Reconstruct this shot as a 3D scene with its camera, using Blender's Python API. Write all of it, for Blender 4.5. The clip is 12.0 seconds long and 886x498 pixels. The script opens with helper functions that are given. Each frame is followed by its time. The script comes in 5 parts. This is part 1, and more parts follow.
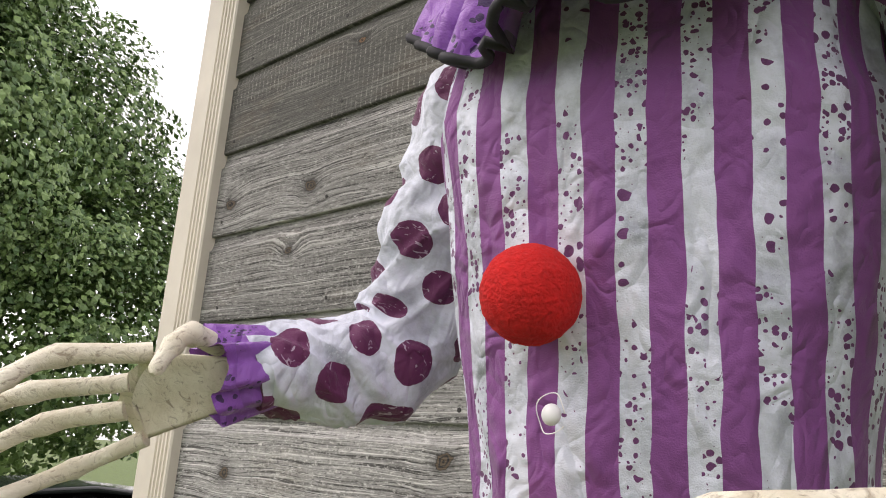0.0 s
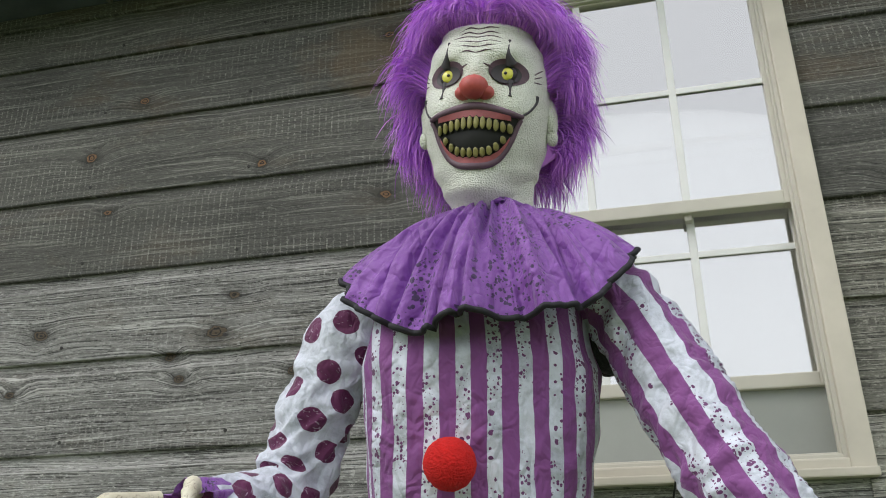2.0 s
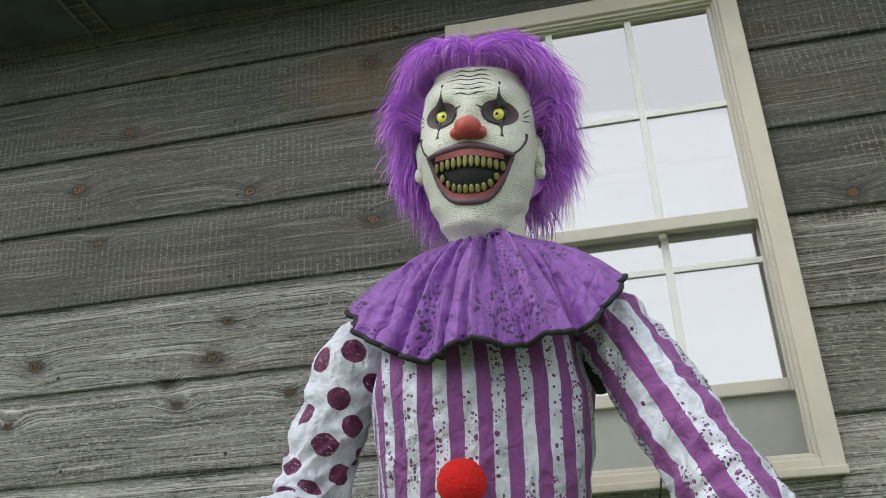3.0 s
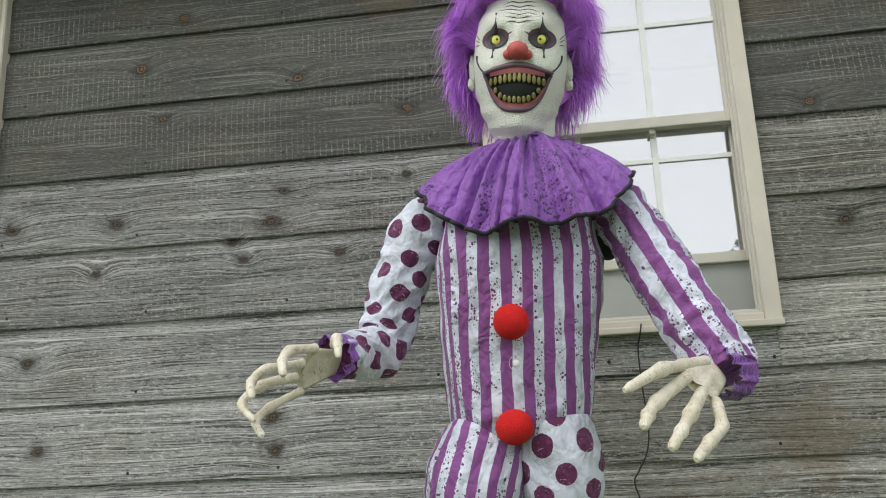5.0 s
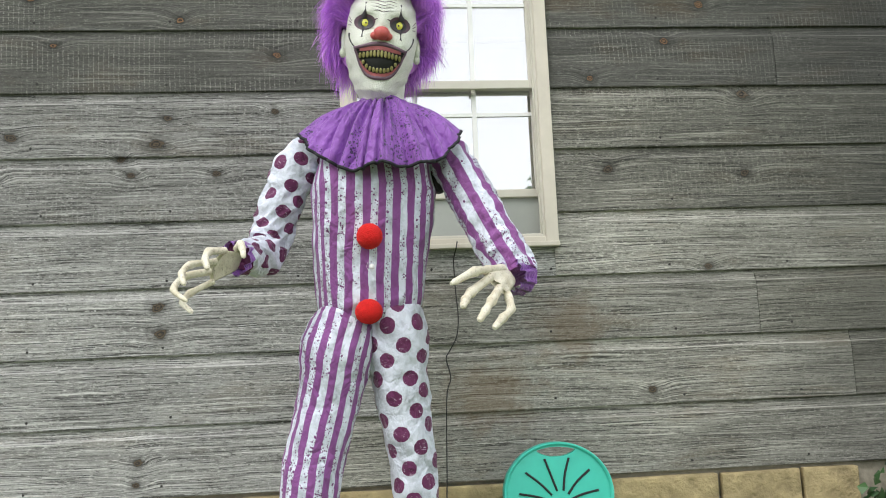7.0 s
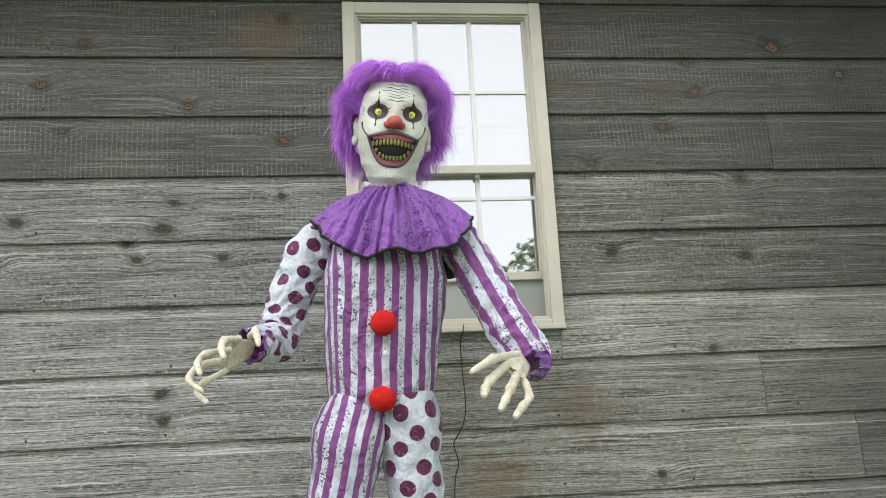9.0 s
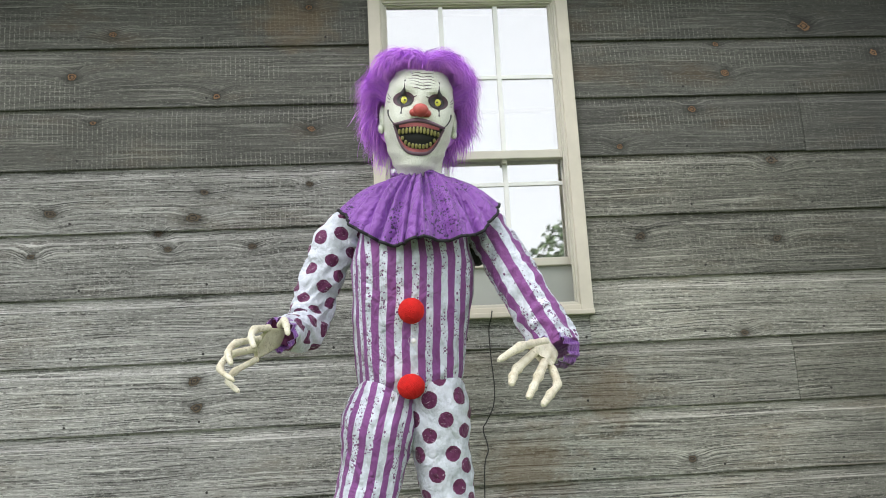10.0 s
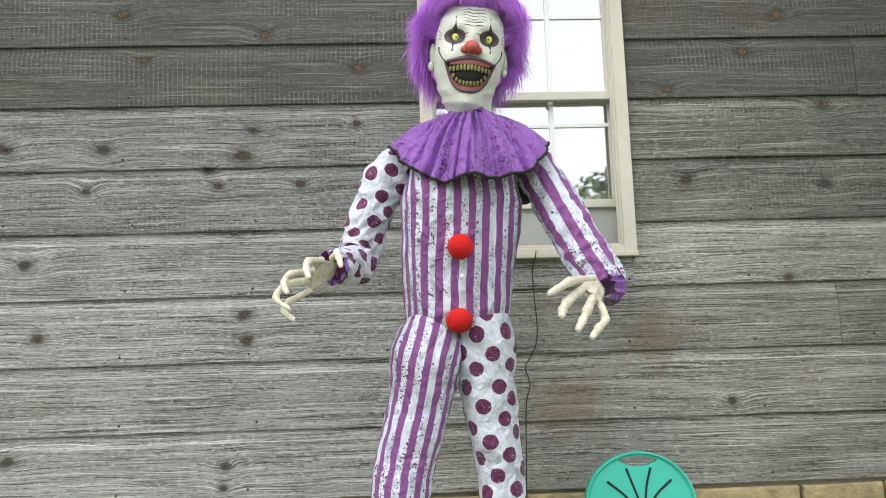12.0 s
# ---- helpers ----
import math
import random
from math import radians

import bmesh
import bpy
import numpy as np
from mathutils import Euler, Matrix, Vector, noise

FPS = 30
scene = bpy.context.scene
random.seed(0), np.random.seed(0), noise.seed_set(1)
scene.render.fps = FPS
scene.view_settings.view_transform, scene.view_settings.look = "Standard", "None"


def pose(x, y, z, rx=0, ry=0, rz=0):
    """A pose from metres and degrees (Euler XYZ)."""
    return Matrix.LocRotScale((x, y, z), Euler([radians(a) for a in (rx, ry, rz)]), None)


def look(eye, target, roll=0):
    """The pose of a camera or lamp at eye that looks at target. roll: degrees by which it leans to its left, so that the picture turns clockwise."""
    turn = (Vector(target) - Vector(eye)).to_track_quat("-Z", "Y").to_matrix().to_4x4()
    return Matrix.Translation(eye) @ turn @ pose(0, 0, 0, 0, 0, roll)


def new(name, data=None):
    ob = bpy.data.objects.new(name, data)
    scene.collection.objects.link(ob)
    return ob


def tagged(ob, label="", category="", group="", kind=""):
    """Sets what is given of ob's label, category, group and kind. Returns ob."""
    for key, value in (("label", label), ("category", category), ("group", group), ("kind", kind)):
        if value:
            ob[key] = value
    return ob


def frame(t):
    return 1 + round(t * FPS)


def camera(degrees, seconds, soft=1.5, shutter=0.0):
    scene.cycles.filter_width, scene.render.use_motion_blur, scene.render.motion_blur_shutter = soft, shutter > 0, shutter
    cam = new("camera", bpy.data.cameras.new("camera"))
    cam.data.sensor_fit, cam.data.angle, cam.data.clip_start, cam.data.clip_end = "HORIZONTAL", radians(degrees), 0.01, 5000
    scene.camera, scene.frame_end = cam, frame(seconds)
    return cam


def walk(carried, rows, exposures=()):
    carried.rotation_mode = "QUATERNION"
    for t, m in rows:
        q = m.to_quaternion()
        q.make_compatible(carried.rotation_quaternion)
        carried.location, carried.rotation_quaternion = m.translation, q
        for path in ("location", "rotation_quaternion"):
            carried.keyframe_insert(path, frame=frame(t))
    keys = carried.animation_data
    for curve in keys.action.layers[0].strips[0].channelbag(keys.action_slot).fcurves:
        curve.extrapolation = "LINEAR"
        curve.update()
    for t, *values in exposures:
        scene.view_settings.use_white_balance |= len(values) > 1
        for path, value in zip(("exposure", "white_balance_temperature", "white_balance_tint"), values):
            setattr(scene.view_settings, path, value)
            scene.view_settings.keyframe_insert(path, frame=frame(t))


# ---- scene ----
cam = camera(54.6, 12.0, soft=1.0)
PATH = [
    (0, (-0.279, -1.033, 1.114), (-1.656, 0.335, 1.594), 4.6),
    (0.5, (-0.397, -1.194, 1.082), (-1.211, 0.539, 1.659), 2.0),
    (1, (-0.448, -1.382, 1.077), (-0.988, 0.412, 1.776), -0.2),
    (1.5, (-0.41, -1.529, 1.045), (-0.849, 0.254, 1.837), 0.2),
    (2, (-0.38, -1.649, 1.042), (-0.8, 0.134, 1.844), -0.4),
    (2.5, (-0.4, -1.699, 1.046), (-0.778, 0.096, 1.844), -2.0),
    (2.7, (-0.406, -1.72, 1.052), (-0.757, 0.076, 1.858), -2.8),
    (4.3, (-0.457, -1.951, 1.002), (-0.727, -0.117, 1.752), -2.6),
    (4.5, (-0.455, -2.008, 0.992), (-0.764, -0.132, 1.61), -1.6),
    (5, (-0.527, -2.153, 0.968), (-0.787, -0.233, 1.465), -2.4),
    (5.5, (-0.634, -2.358, 0.931), (-0.741, -0.396, 1.305), -3.0),
    (6, (-0.624, -2.571, 0.887), (-0.676, -0.614, 1.296), -2.4),
    (6.5, (-0.624, -2.722, 0.889), (-0.647, -0.757, 1.259), -2.5),
    (7, (-0.627, -2.735, 0.875), (-0.448, -0.764, 1.162), -2.4),
    (7.2, (-0.624, -2.732, 0.875), (-0.405, -0.764, 1.153), -2.4),
    (8.8, (-0.708, -2.743, 0.911), (-0.475, -0.809, 1.365), -2.9),
    (9, (-0.71, -2.738, 0.911), (-0.481, -0.804, 1.362), -2.9),
    (9.5, (-0.719, -2.737, 0.89), (-0.522, -0.8, 1.348), -3.1),
    (10, (-0.702, -2.744, 0.924), (-0.544, -0.794, 1.338), -3.0),
    (10.5, (-0.719, -2.753, 0.917), (-0.601, -0.789, 1.274), -2.8),
    (11, (-0.733, -2.763, 0.916), (-0.634, -0.795, 1.258), -2.5),
    (11.5, (-0.754, -2.765, 0.898), (-0.662, -0.794, 1.223), -2.0),
    (12, (-0.755, -2.762, 0.882), (-0.669, -0.787, 1.189), -1.8),
]
walk(cam, [(t, look(eye, target, roll)) for t, eye, target, roll in PATH], [(0, 0.6, 6900, 20), (0.5, 0.6, 6700, 15), (1.0, 0.7, 6500, 10), (1.5, 0.3, 6500, 10), (2.5, 0.3, 6500, 10), (4.3, 0.35, 6500, 10), (5.0, 0.35, 6500, 10), (5.6, 0.65, 6500, 10), (7.2, 0.7, 6500, 10), (9.0, 0.6, 6500, 10), (10.5, 0.7, 6500, 10), (12, 0.75, 6500, 10)])

# ---------------------------------------------------------------- light
world = bpy.data.worlds.new("sky")
scene.world = world
world.use_nodes = True
wn, wl = world.node_tree.nodes, world.node_tree.links
wbg = wn["Background"]
sky = wn.new("ShaderNodeTexSky")
sky.sky_type, sky.sun_disc = "NISHITA", False
sky.sun_elevation, sky.sun_rotation = radians(45), radians(227)
cloud = wn.new("ShaderNodeMix")
cloud.data_type = "RGBA"
cloud.inputs["Factor"].default_value = 0.86
cloud.inputs["B"].default_value = (11.2, 11.4, 11.7, 1)
wl.new(sky.outputs["Color"], cloud.inputs["A"])
wl.new(cloud.outputs["Result"], wbg.inputs["Color"])
wbg.inputs["Strength"].default_value = 0.10

sun_data = bpy.data.lights.new("sun", "SUN")
sun_data.energy, sun_data.angle, sun_data.color = 0.9, radians(28), (1.0, 0.97, 0.92)
sun = new("sun", sun_data)
sun.matrix_world = look((-7, -6, 10), (-0.5, 0, 1.2))


# ---------------------------------------------------------------- materials
def mat(name, rough=0.6, metal=0.0, base=(0.5, 0.5, 0.5)):
    m = bpy.data.materials.new(name)
    m.use_nodes = True
    b = m.node_tree.nodes["Principled BSDF"]
    b.inputs["Base Color"].default_value = (*base, 1)
    b.inputs["Roughness"].default_value = rough
    b.inputs["Metallic"].default_value = metal
    return m


class Net:
    """Short hand for node trees."""

    def __init__(self, m):
        self.t = m.node_tree
        self.n, self.l = self.t.nodes, self.t.links
        self.b = self.n["Principled BSDF"]

    def put(self, sock, v):
        if v is None:
            return
        if hasattr(v, "is_output"):
            self.l.new(v, sock)
        elif isinstance(v, (tuple, list)) and len(v) == 3 and sock.type == "RGBA":
            sock.default_value = (*v, 1)
        else:
            sock.default_value = v

    def math(self, op, a, b=None, c=None, clamp=False):
        k = self.n.new("ShaderNodeMath")
        k.operation, k.use_clamp = op, clamp
        for i, v in enumerate((a, b, c)):
            self.put(k.inputs[i], v)
        return k.outputs[0]

    def mix(self, f, a, b, how="MIX"):
        k = self.n.new("ShaderNodeMix")
        k.data_type, k.blend_type = "RGBA", how
        self.put(k.inputs[0], f), self.put(k.inputs[6], a), self.put(k.inputs[7], b)
        return k.outputs[2]

    def coord(self, which="Object"):
        return self.n.new("ShaderNodeTexCoord").outputs[which]

    def uv(self):
        k = self.n.new("ShaderNodeUVMap")
        k.uv_map = "metres"
        return k.outputs[0]

    def mapped(self, v, scale=(1, 1, 1), rot=(0, 0, 0), loc=(0, 0, 0)):
        k = self.n.new("ShaderNodeMapping")
        self.put(k.inputs[0], v)
        k.inputs[1].default_value, k.inputs[2].default_value, k.inputs[3].default_value = loc, rot, scale
        return k.outputs[0]

    def noise(self, v, scale, detail=4, rough=0.55, dist=0.0):
        k = self.n.new("ShaderNodeTexNoise")
        self.put(k.inputs["Vector"], v)
        k.inputs["Scale"].default_value, k.inputs["Detail"].default_value = scale, detail
        k.inputs["Roughness"].default_value, k.inputs["Distortion"].default_value = rough, dist
        return k.outputs[0]

    def voronoi(self, v, scale, rand=1.0, dims="3D", out="Distance"):
        k = self.n.new("ShaderNodeTexVoronoi")
        k.voronoi_dimensions = dims
        self.put(k.inputs["Vector"], v)
        k.inputs["Scale"].default_value, k.inputs["Randomness"].default_value = scale, rand
        return k.outputs[out]

    def sep(self, v):
        k = self.n.new("ShaderNodeSeparateXYZ")
        self.put(k.inputs[0], v)
        return k.outputs

    def comb(self, x, y, z):
        k = self.n.new("ShaderNodeCombineXYZ")
        for i, v in enumerate((x, y, z)):
            self.put(k.inputs[i], v)
        return k.outputs[0]

    def ramp(self, f, lo, hi, a=0.0, b=1.0):
        k = self.n.new("ShaderNodeMapRange")
        self.put(k.inputs[0], f)
        for i, v in zip((1, 2, 3, 4), (lo, hi, a, b)):
            self.put(k.inputs[i], v)
        return k.outputs[0]

    def rand(self):
        return self.n.new("ShaderNodeObjectInfo").outputs["Random"]

    def bump(self, h, strength=0.3, dist=0.01):
        k = self.n.new("ShaderNodeBump")
        k.inputs["Strength"].default_value, k.inputs["Distance"].default_value = strength, dist
        self.put(k.inputs["Height"], h)
        self.l.new(k.outputs[0], self.b.inputs["Normal"])

    def color(self, c):
        self.put(self.b.inputs["Base Color"], c)


# large knots of the siding: x, z, radius
KNOTS_WEST = ((-1.683, 2.133, 0.018), (-1.210, 2.056, 0.016), (-1.610, 1.970, 0.014), (-0.900, 1.933, 0.017), (-1.734, 1.665, 0.020), (-1.251, 1.723, 0.016), (-0.908, 1.740, 0.013), (-1.786, 1.528, 0.014), (-1.363, 1.536, 0.014), (-1.097, 1.537, 0.015), (-1.270, 1.033, 0.022),
              (-1.285, 1.635, 0.024), (-1.277, 1.115, 0.022), (-2.051, 1.675, 0.022), (-1.395, 1.590, 0.015), (-1.920, 1.057, 0.018), (-1.968, 1.290, 0.020), (-1.335, 0.645, 0.016), (-1.338, 0.580, 0.013), (-1.998, 0.680, 0.018), (-0.896, 2.374, 0.015), (-1.555, 2.283, 0.014))
KNOTS_EAST = ((0.186, 1.524, 0.020), (0.655, 1.505, 0.018), (0.858, 2.276, 0.028), (1.103, 2.169, 0.019), (0.544, 2.103, 0.017), (0.529, 2.214, 0.014), (0.411, 1.972, 0.017), (0.144, 1.842, 0.014), (0.279, 0.797, 0.016), (0.50, 1.19, 0.016), (0.672, 1.780, 0.022))
KNOTS = KNOTS_WEST + KNOTS_EAST
# rust-brown marks: x, z, radius
RUST = ((-0.25, 0.80, 0.17), (0.02, 1.01, 0.14), (-0.95, 2.33, 0.16))


def weathered_wood(name, dark, mid, light, brown, saw_amount=1.0, grain=1.0, bleach=1.6, heart=(0.088, 0.066, 0.043)):
    m = mat(name, 0.85)
    k = Net(m)
    r = k.rand()
    x, y, z = k.sep(k.coord())
    flat = k.comb(x, 0.0, k.math("MULTIPLY", z, 1.35))
    kd = 100.0
    for kx, kz, kr in KNOTS:
        v = k.n.new("ShaderNodeVectorMath")
        v.operation = "DISTANCE"
        k.put(v.inputs[0], flat)
        v.inputs[1].default_value = (kx, 0.0, kz * 1.35)
        kd = k.math("MINIMUM", kd, k.math("DIVIDE", v.outputs["Value"], kr))
    kd = k.math("ADD", kd, k.math("MULTIPLY", k.math("SUBTRACT", k.noise(flat, 30, 3), 0.5), 1.9))
    near = k.math("POWER", k.ramp(kd, 0.0, 6.5, 1.0, 0.0), 2.0)
    xs = k.math("ADD", x, k.math("MULTIPLY", r, 37.0))
    zs = k.math("ADD", z, k.math("MULTIPLY", r, 11.0))
    base = k.comb(xs, 0.0, zs)
    wob = k.noise(k.mapped(base, (1.1, 1, 7)), 1.0, 3)
    zz = k.math("ADD", zs, k.math("ADD", k.math("MULTIPLY", k.math("MULTIPLY", near, k.math("SUBTRACT", k.noise(flat, 3.7, 2), 0.28)), 0.11), k.math("MULTIPLY", wob, 0.06)))
    fine = k.noise(k.comb(k.math("MULTIPLY", xs, 3.0), 0.0, k.math("MULTIPLY", zz, 260.0)), 1.0, 4, 0.7)
    bands = k.noise(k.comb(k.math("MULTIPLY", xs, 0.6), 0.0, k.math("MULTIPLY", zz, 42.0)), 1.0, 4, 0.65)
    blot = k.noise(k.mapped(base, (1.4, 1, 4.0)), 1.7, 6, 0.65)
    speck = k.noise(k.mapped(base, (45, 1, 190)), 1.0, 3, 0.75)
    lichen = k.noise(k.mapped(base, (26, 1, 40)), 3.0, 4, 0.75)
    c = k.mix(k.ramp(bands, 0.30, 0.70), mid, light)
    c = k.mix(k.ramp(blot, 0.53, 0.72, 0.0, 0.6), c, brown)
    c = k.mix(k.ramp(blot, 0.46, 0.30, 0.0, 0.5), c, dark)
    pale = tuple(min(1, v * bleach) for v in light)
    streak = k.noise(k.comb(k.math("MULTIPLY", xs, 2.2), 3.0, k.math("MULTIPLY", zz, 210.0)), 1.0, 4, 0.7)
    c = k.mix(k.ramp(streak, 0.54, 0.60, 0.0, 0.9 * grain), c, pale)
    c = k.mix(k.ramp(fine, 0.53, 0.58, 0.0, 0.92 * grain), c, dark)
    c = k.mix(k.ramp(bands, 0.38, 0.30, 0.0, 0.5 * grain), c, dark)
    c = k.mix(k.math("MULTIPLY", k.ramp(lichen, 0.55, 0.63, 0.0, 0.65 * grain * grain), k.ramp(k.noise(base, 2.3, 3), 0.47, 0.6)), c, pale)
    drift = k.noise(k.mapped(base, (0.8, 1, 3.0)), 1.0, 2)
    ticks = k.math("SINE", k.math("ADD", k.math("MULTIPLY", xs, 395.0), k.math("ADD", k.math("MULTIPLY", drift, 5.0), k.math("MULTIPLY", zs, 6.0))))
    sawmask = k.ramp(k.noise(k.mapped(base, (1.0, 1, 5.0), loc=(7, 0, 3)), 1.6, 3), 0.47, 0.60)
    flecks = k.noise(k.mapped(base, (150, 1, 230)), 1.0, 3, 0.7)
    saw = k.math("MULTIPLY", k.ramp(ticks, 0.55, 0.95), k.math("MULTIPLY", k.math("MULTIPLY", sawmask, saw_amount), k.ramp(flecks, 0.48, 0.60)))
    c = k.mix(k.math("MULTIPLY", saw, 0.95), c, pale)
    c = k.mix(k.ramp(speck, 0.57, 0.64, 0.0, 0.75 * grain), c, pale)
    c = k.mix(k.ramp(speck, 0.43, 0.36, 0.0, 0.7 * grain), c, tuple(v * 0.6 for v in dark))
    c = k.mix(k.ramp(flecks, 0.60, 0.68, 0.0, 0.5 * grain), c, pale)
    c = k.mix(k.ramp(flecks, 0.40, 0.32, 0.0, 0.6), c, tuple(v * 0.6 for v in dark))
    crackle = k.noise(k.comb(k.math("MULTIPLY", xs, 1.3), 8.0, k.math("MULTIPLY", zz, 95.0)), 1.0, 2, 0.5)
    crackle = k.ramp(k.math("ABSOLUTE", k.math("SUBTRACT", crackle, 0.5)), 0.0, 0.016, 1.0, 0.0)
    crackle = k.math("MULTIPLY", crackle, k.ramp(k.noise(k.mapped(base, (2.0, 1, 9.0)), 1.0, 2), 0.48, 0.58))
    c = k.mix(k.math("MULTIPLY", crackle, 0.75 * grain), c, tuple(v * 0.35 for v in dark))
    # rust-brown run-off marks
    for kx, kz, kr in RUST:
        v = k.n.new("ShaderNodeVectorMath")
        v.operation = "DISTANCE"
        k.put(v.inputs[0], flat)
        v.inputs[1].default_value = (kx, 0.0, kz * 1.35)
        d = k.math("ADD", k.math("DIVIDE", v.outputs["Value"], kr), k.math("MULTIPLY", k.math("SUBTRACT", k.noise(flat, 11, 4, 0.65), 0.5), 2.4))
        c = k.mix(k.ramp(d, 0.35, 1.15, 0.5, 0.0), c, (0.165, 0.108, 0.054))
    # darker green-black towards the right end of the wall, with a ragged edge
    eastward = k.math("ADD", x, k.math("MULTIPLY", k.math("SUBTRACT", k.noise(k.mapped(base, (1.2, 1, 2.6)), 1.5, 5, 0.65), 0.5), 1.1))
    c = k.mix(k.ramp(eastward, 0.22, 1.15, 0.0, 0.68), c, tuple(v * 1.5 for v in dark))
    # Top bevel edge of each board: worn paler, with its highlight painted in.
    arris = k.math("FRACT", k.math("DIVIDE", k.math("SUBTRACT", z, 0.540 - 2.117), 0.2117))
    arris = k.ramp(k.math("ABSOLUTE", k.math("SUBTRACT", arris, 0.835)), 0.004, 0.016, 1.0, 0.0)
    c = k.mix(k.math("MULTIPLY", arris, k.ramp(k.noise(base, 5.0, 3), 0.38, 0.62, 0.08, 0.5)), c, tuple(v * 1.25 for v in light))
    loops = k.math("SINE", k.math("MULTIPLY", kd, 7.5))
    c = k.mix(k.math("MULTIPLY", k.ramp(loops, 0.2, 0.9), k.ramp(kd, 1.0, 2.6, 0.35, 0.0)), c, dark)
    c = k.mix(k.ramp(kd, 1.0, 2.6, 0.42, 0.0), c, tuple(v * 0.8 for v in dark))
    core = k.ramp(kd, 0.78, 0.95, 1.0, 0.0)
    ringed = k.math("ADD", k.math("MULTIPLY", k.math("SINE", k.math("MULTIPLY", kd, 13.0)), 0.35), k.noise(flat, 130, 3))
    c = k.mix(core, c, k.mix(k.ramp(ringed, 0.18, 0.62), tuple(v * 0.6 for v in dark), heart))
    val = k.n.new("ShaderNodeHueSaturation")
    k.put(val.inputs["Value"], k.ramp(r, 0, 1, 0.84, 1.16))
    k.put(val.inputs["Color"], c)
    k.color(val.outputs[0])
    h = k.math("ADD", k.math("MULTIPLY", fine, -1.0), k.math("ADD", k.math("MULTIPLY", bands, 1.0), k.math("MULTIPLY", saw, 0.5)))
    k.bump(h, 0.8, 0.004)
    return m


def cloth_relief(k, uv):
    """Soft swells and sharp crease lines, and a fine weave."""
    co = k.coord()
    big = k.noise(co, 15, 3, 0.5, 0.6)
    fold = k.math("ABSOLUTE", k.math("SUBTRACT", k.noise(k.mapped(co, (1, 1, 0.6), rot=(0.3, 0.5, 0.2)), 17, 2, 0.4, 0.8), 0.5))
    fold2 = k.math("ABSOLUTE", k.math("SUBTRACT", k.noise(k.mapped(co, (1, 1, 0.8), rot=(0.9, 0.2, 0.7)), 38, 2, 0.5, 0.5), 0.5))
    weave = k.noise(k.mapped(uv, (900, 900, 1)), 1.0, 2)
    h = k.math("ADD", k.math("MULTIPLY", big, 0.8), k.math("ADD", k.math("MULTIPLY", fold, 1.1), k.math("MULTIPLY", fold2, 0.5)))
    k.bump(k.math("ADD", h, k.math("MULTIPLY", weave, 0.03)), 0.75, 0.03)


def soiled(k, uv, c, gray=(0.27, 0.30, 0.345)):
    """Air-brushed grey clouds and thin speckle on pale cloth."""
    cl = k.noise(k.mapped(uv, (1, 1, 1)), 16.0, 6, 0.68)
    c = k.mix(k.ramp(cl, 0.47, 0.68, 0.0, 0.85), c, gray)
    dots = k.noise(uv, 420.0, 2, 0.7)
    return k.mix(k.math("MULTIPLY", k.ramp(dots, 0.54, 0.62), k.ramp(cl, 0.4, 0.6, 0.1, 0.7)), c, (0.58, 0.62, 0.67))


def black_back(k, u, c, half):
    """The costume's back panels are black."""
    return k.mix(k.math("GREATER_THAN", k.math("ABSOLUTE", u), half), c, (0.012, 0.012, 0.015))


def splatter(k, uv, scale, size, lo, hi):
    warp = k.n.new("ShaderNodeVectorMath")
    warp.operation = "MULTIPLY_ADD"
    nz = k.n.new("ShaderNodeTexNoise")
    k.put(nz.inputs["Vector"], uv)
    nz.inputs["Scale"].default_value = 120
    k.put(warp.inputs[0], nz.outputs["Color"])
    warp.inputs[1].default_value = (0.004, 0.004, 0.0)
    k.put(warp.inputs[2], uv)
    v = k.n.new("ShaderNodeTexVoronoi")
    v.voronoi_dimensions = "2D"
    k.put(v.inputs["Vector"], warp.outputs[0])
    v.inputs["Scale"].default_value = scale
    r = k.sep(v.outputs["Color"])[0]
    big = k.math("MULTIPLY", k.math("POWER", r, 2.5), size)
    hit = k.math("LESS_THAN", v.outputs["Distance"], big)
    where = k.ramp(k.noise(k.mapped(uv, (1, 0.6, 1), loc=(3, 5, 0)), 11.0, 3), lo, hi)
    return k.math("MULTIPLY", hit, k.math("GREATER_THAN", where, 0.5))


PURPLE, DEEP, PALE = (0.245, 0.072, 0.265), (0.125, 0.015, 0.080), (0.715, 0.75, 0.855)


def striped_cloth(name, period, duty, shift=0.0, half=0.12):
    m = mat(name, 0.75)
    k = Net(m)
    uv = k.uv()
    u, v, _ = k.sep(uv)
    wob = k.math("MULTIPLY", k.math("SUBTRACT", k.noise(uv, 14.0, 2), 0.5), 0.008)
    f = k.math("FRACT", k.math("DIVIDE", k.math("ADD", k.math("ADD", u, wob), 10 * period + shift), period))
    stripe = k.math("LESS_THAN", f, duty)
    white = soiled(k, uv, PALE)
    s = k.math("MAXIMUM", splatter(k, uv, 210, 0.62, 0.40, 0.58), splatter(k, k.mapped(uv, loc=(9, 4, 0)), 105, 0.48, 0.46, 0.62))
    white = k.mix(s, white, (0.15, 0.042, 0.15))
    pur = k.mix(k.ramp(k.noise(uv, 6, 4), 0.4, 0.7, 0.0, 0.45), PURPLE, (0.205, 0.052, 0.225))
    k.color(black_back(k, u, k.mix(stripe, white, pur), half))
    cloth_relief(k, uv)
    k.b.inputs["Sheen Weight"].default_value = 0.15
    return m


